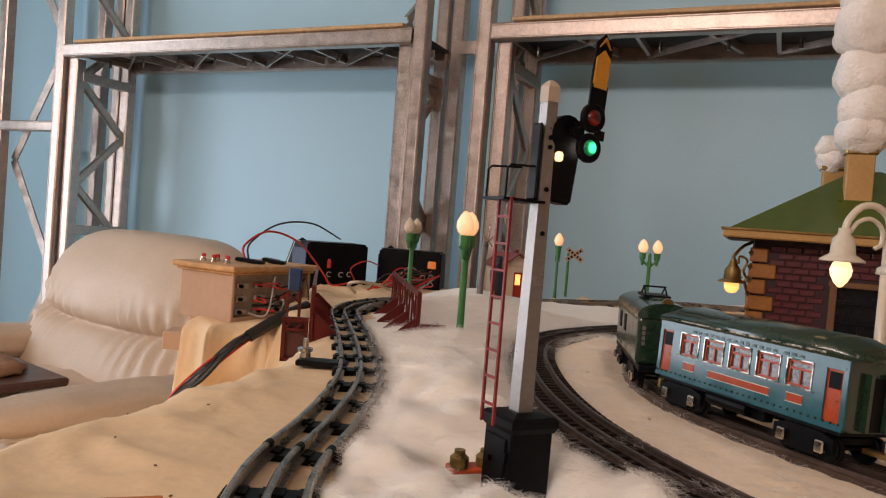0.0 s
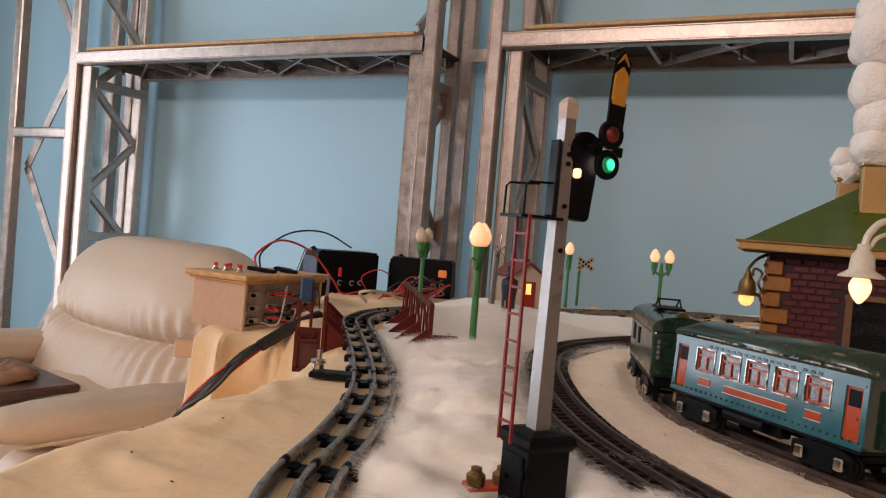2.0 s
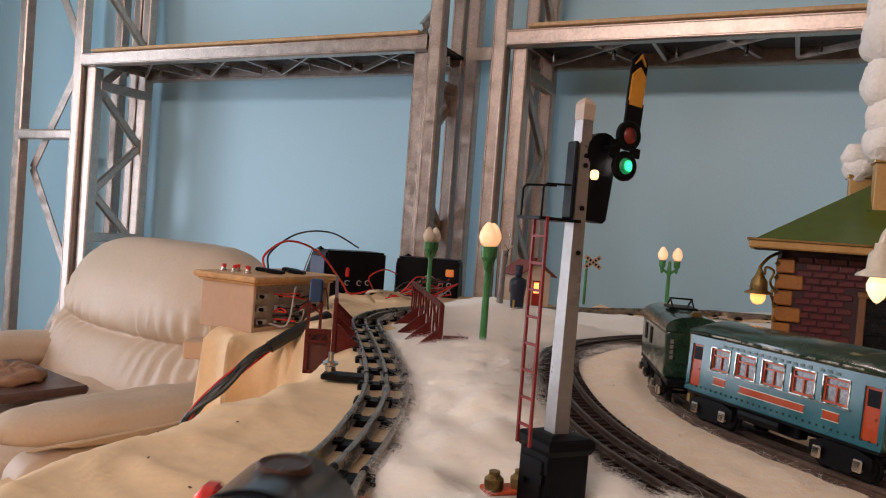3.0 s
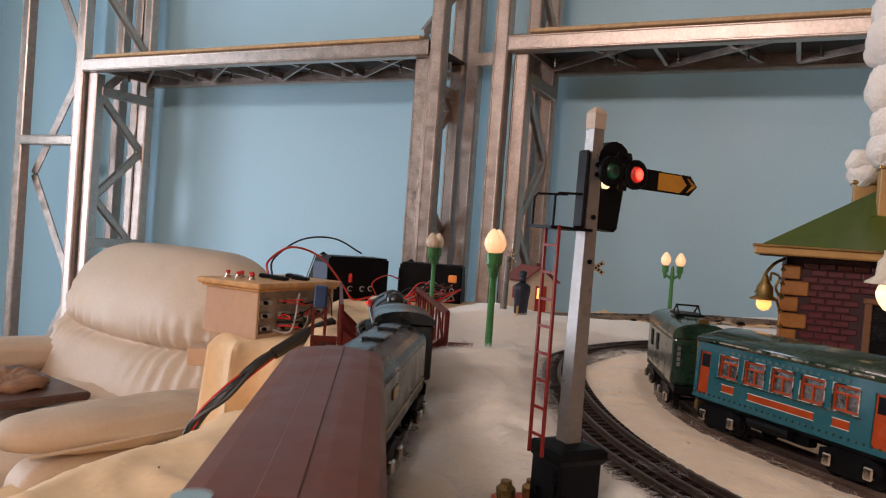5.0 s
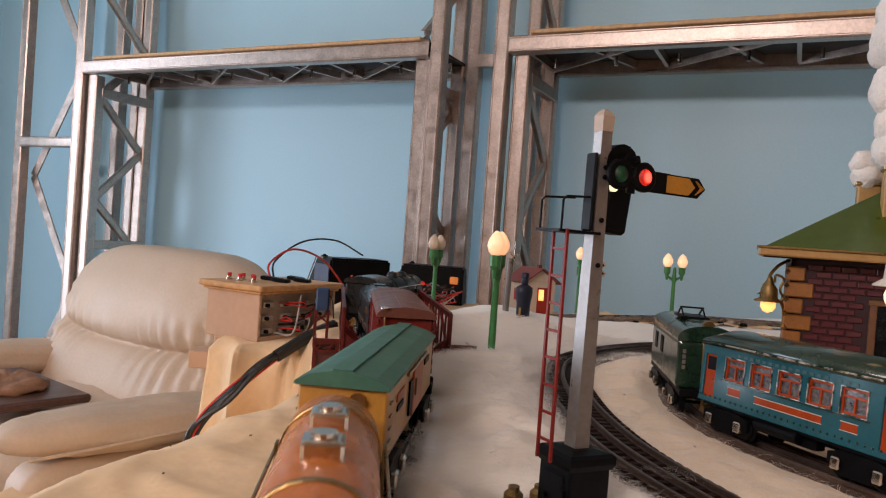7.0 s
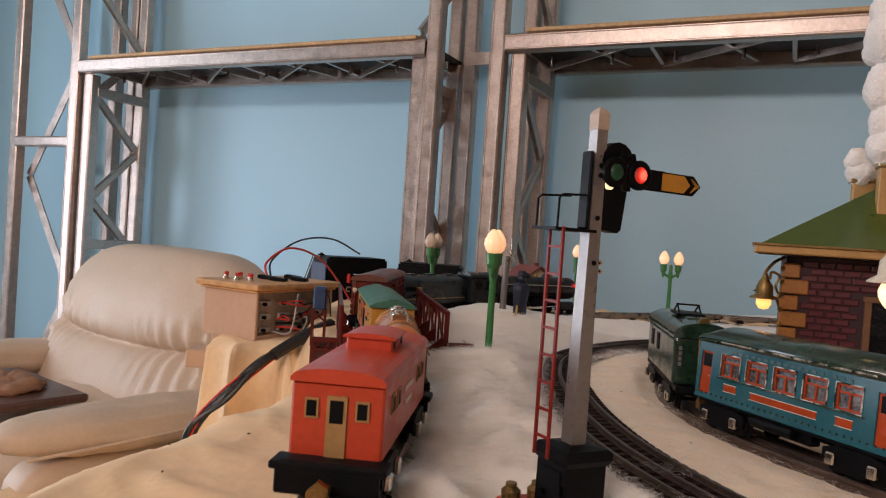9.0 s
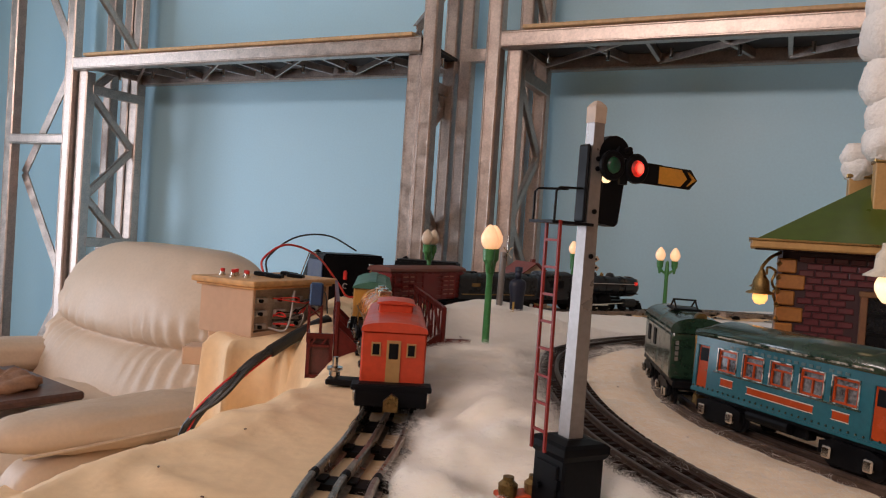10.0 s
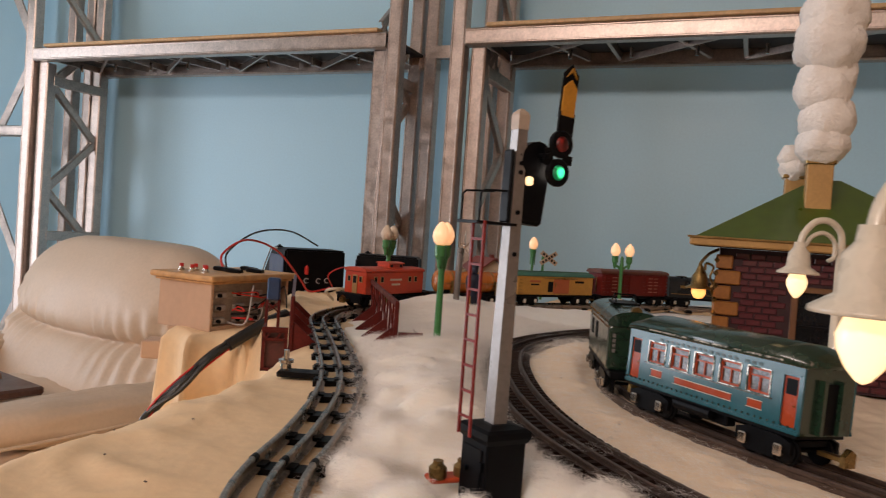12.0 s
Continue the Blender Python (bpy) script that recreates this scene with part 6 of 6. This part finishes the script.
def electric_loco(m):
    th = thing("electric_locomotive", m, "dark green boxcab electric locomotive with folded pantograph", "locomotive", "passenger train")
    L, W, z0, h = 0.150, 0.049, 0.023, 0.041
    body = part("body", box(W, L, h, pose(0, 0, z0 + h / 2), 0.003, None, 2), DKGREEN, th)
    part("frame", box(W - 0.004, L + 0.020, 0.006, pose(0, 0, z0 - 0.003), 0.001), BLACK, th)
    pts = [(-W / 2 - 0.001, 0)] + [((W / 2 + 0.001) * math.sin(radians(a)), 0.001 + 0.013 * math.cos(radians(a)) ** 0.8) for a in range(-88, 89, 8)] + [(W / 2 + 0.001, 0)]
    part("roof", prism(pts, L + 0.002, pose(0, 0, z0 + h)), DKGREEN, th)
    part("roof_monitor", box(0.016, L * 0.5, 0.005, pose(0, 0, z0 + h + 0.0125), 0.0015), DKGREEN, th)
    part("end_door", box(0.014, 0.0014, 0.032, pose(0.004, -L / 2 - 0.0006, z0 + 0.018)), BLACK, th)
    part("end_rail", tube([(-0.004, -L / 2 - 0.003, z0 + 0.004), (-0.004, -L / 2 - 0.004, z0 + 0.03), (-0.004, -L / 2 - 0.003, z0 + 0.042)], 0.0008, 6, 2), BRASS, th)
    part("headlamp", cyl(0.005, 0.008, pose(0, -L / 2 + 0.004, z0 + h + 0.0135, 90), 14), BRASS, th)
    for k in range(4):
        part("number_bar", box(0.0028, 0.0006, 0.0034, pose(-0.019, -L / 2 - 0.0004, z0 + 0.026 - 0.0046 * k + 0.006)), PEWTER, th, "pale lettering bar")
    for s in (-1, 1):
        for y in (0.010, 0.045):
            part("side_window", box(0.001, 0.012, 0.016, pose(s * (W / 2 + 0.0002), y, z0 + 0.027)), DULLBLACK, th)
    for q in (-1, 1):
        truck(th, q * 0.046, BLACK, 0.0090, 0.032)
    p = part("pantograph", box(0.022, 0.002, 0.0016, pose(0, 0.004, z0 + h + 0.024)), BLACK, th, "folded black pantograph")
    for s in (-1, 1):
        part("pantograph_arm", bar((s * 0.010, -0.012, z0 + h + 0.015), (s * 0.010, 0.004, z0 + h + 0.024), 0.0012, 0.0012), BLACK, p)
        part("pantograph_arm", bar((s * 0.010, 0.004, z0 + h + 0.024), (s * 0.010, 0.022, z0 + h + 0.015), 0.0012, 0.0012), BLACK, p)
    part("pantograph_base", box(0.026, 0.038, 0.002, pose(0, 0.004, z0 + h + 0.0155)), BLACK, p)
    coupler(th, -L / 2 - 0.006, -1)
    return th


def way_pose(way, s, span, z):
    x0, y0, _ = on_way(way, s - span)
    x1, y1, _ = on_way(way, s + span)
    return pose((x0 + x1) / 2, (y0 + y1) / 2, z, 0, 0, -math.degrees(math.atan2(x1 - x0, y1 - y0)))


station()
RAILTOP = 0.0125
mid_car = float(np.interp(0.474, INNER[:60, 1], INNER[:60, 3]))
passenger_car(way_pose(INNER, mid_car + 0.002, 0.058, RAILTOP + INNER_Z) @ pose(0, 0, 0, 0, 3.2))
electric_loco(way_pose(INNER, mid_car + 0.192, 0.046, RAILTOP + INNER_Z))
TRAIN = [(caboose(), 0.080, 0.05), (tank_car(), 0.278, 0.05), (box_car(), 0.475, 0.066), (stock_car(), 0.695, 0.066), (tender(), 0.895, 0.055), (locomotive(), 1.118, 0.05)]


# ---- cotton fibres ----
def fibres():
    """Fine curled strands that stand off the cotton nearest the camera and along the tracks."""
    r = np.random.RandomState(11)
    verts, faces = [], []
    def strand(x, y, z, length, width):
        a, lift = r.uniform(0, 6.28), r.uniform(0.1, 0.75)
        dx, dy = math.cos(a), math.sin(a)
        bend = r.uniform(-2.6, 2.6)
        n = len(verts)
        for k in range(4):
            t = k / 3
            b = a + bend * t
            px = x + length * t * math.cos(b) * (1 - lift * 0.4)
            py = y + length * t * math.sin(b) * (1 - lift * 0.4)
            pz = z + length * lift * (t - 0.55 * t * t)
            w = width * (1 - 0.7 * t)
            verts.extend(((px - dy * w, py + dx * w, pz), (px + dy * w, py - dx * w, pz + w)))
        for k in range(3):
            q = n + 2 * k
            faces.append((q, q + 1, q + 3, q + 2))
    n = 520000
    ys, xs = 0.14 + 0.95 * r.uniform(0, 1, n) ** 1.5, r.uniform(-0.06, 0.34, n)
    f, o, i = side_of(FREIGHT, xs, ys), side_of(OUTER, xs, ys), side_of(INNER, xs, ys)
    zz = cotton_height(xs, ys) + tufts(xs, ys)
    chance = np.where(o > 0, 1.0, 0.20) * np.where(np.abs(i) < 0.04, 0.3, 1.0)
    wisp = (np.abs(o) < 0.024) & (ys < 0.42)
    ok = (np.hypot((xs - 0.050) / 0.030, (ys - 0.305) / 0.040) > 1) & (f < -0.016 + 0.012 * step(0.38, 0.27, ys)) & ((np.abs(o) > 0.023) | wisp) & (np.abs(i) > 0.022) & (r.uniform(0, 1, n) < np.where(wisp, 0.22 * step(0.0, 0.5, field(xs, ys, 0.08, 41)), chance))
    zz = np.where(wisp, 0.006, zz)
    for x, y, z in zip(xs[ok], ys[ok], zz[ok]):
        strand(x, y, z - 0.001, r.uniform(0.005, 0.023) * (0.45 + 0.55 * min(1.0, max(0.0, (y - 0.25) / 0.25))), 0.00010)
    me = bpy.data.meshes.new("cotton_fibres")
    me.from_pydata(verts, [], faces)
    me.materials.append(FLUFF)
    tagged(new("cotton_fibres", me), "loose white cotton fibres standing off the snow", "cotton fibres", kind="stuff")


fibres()


# ---- what moves ----
def motions():
    # where the caboose's end stands along the freight track, by seconds
    times = [0, 1.5, 3.0, 3.2, 4.0, 5.0, 5.5, 6.0, 6.5, 7.0, 8.0, 9.0, 9.5, 10.0, 10.5, 10.8, 11.4, 12.0]
    place = [-1.62, -1.40, -1.095, -1.050, -0.81, -0.507, -0.412, -0.312, -0.214, -0.084, 0.108, 0.286, 0.360, 0.455, 0.565, 0.670, 0.90, 1.11]
    slope = np.gradient(place, times)
    def rear(t):
        k = min(max(int(np.searchsorted(times, t, "right")) - 1, 0), len(times) - 2)
        h = times[k + 1] - times[k]
        u = (t - times[k]) / h
        return (1 + 2 * u) * (1 - u) ** 2 * place[k] + u * (1 - u) ** 2 * h * slope[k] + u * u * (3 - 2 * u) * place[k + 1] + u * u * (u - 1) * h * slope[k + 1]
    steps = [0.2 * i for i in range(61)]
    for car, back, span in TRAIN:
        walk(car, [(t, way_pose(FREIGHT, rear(t) + back, span, RAILTOP)) for t in steps])
    hub = SIGNAL_ARM.location.copy()
    arm = lambda a: pose(hub.x, hub.y, hub.z, 0, a, 0)
    walk(SIGNAL_ARM, [(0, arm(4)), (3.7, arm(4)), (3.85, arm(60)), (3.95, arm(92)), (4.1, arm(90)), (10.4, arm(90)), (10.47, arm(66)), (10.57, arm(10)), (10.7, arm(4)), (12, arm(4))])


motions()
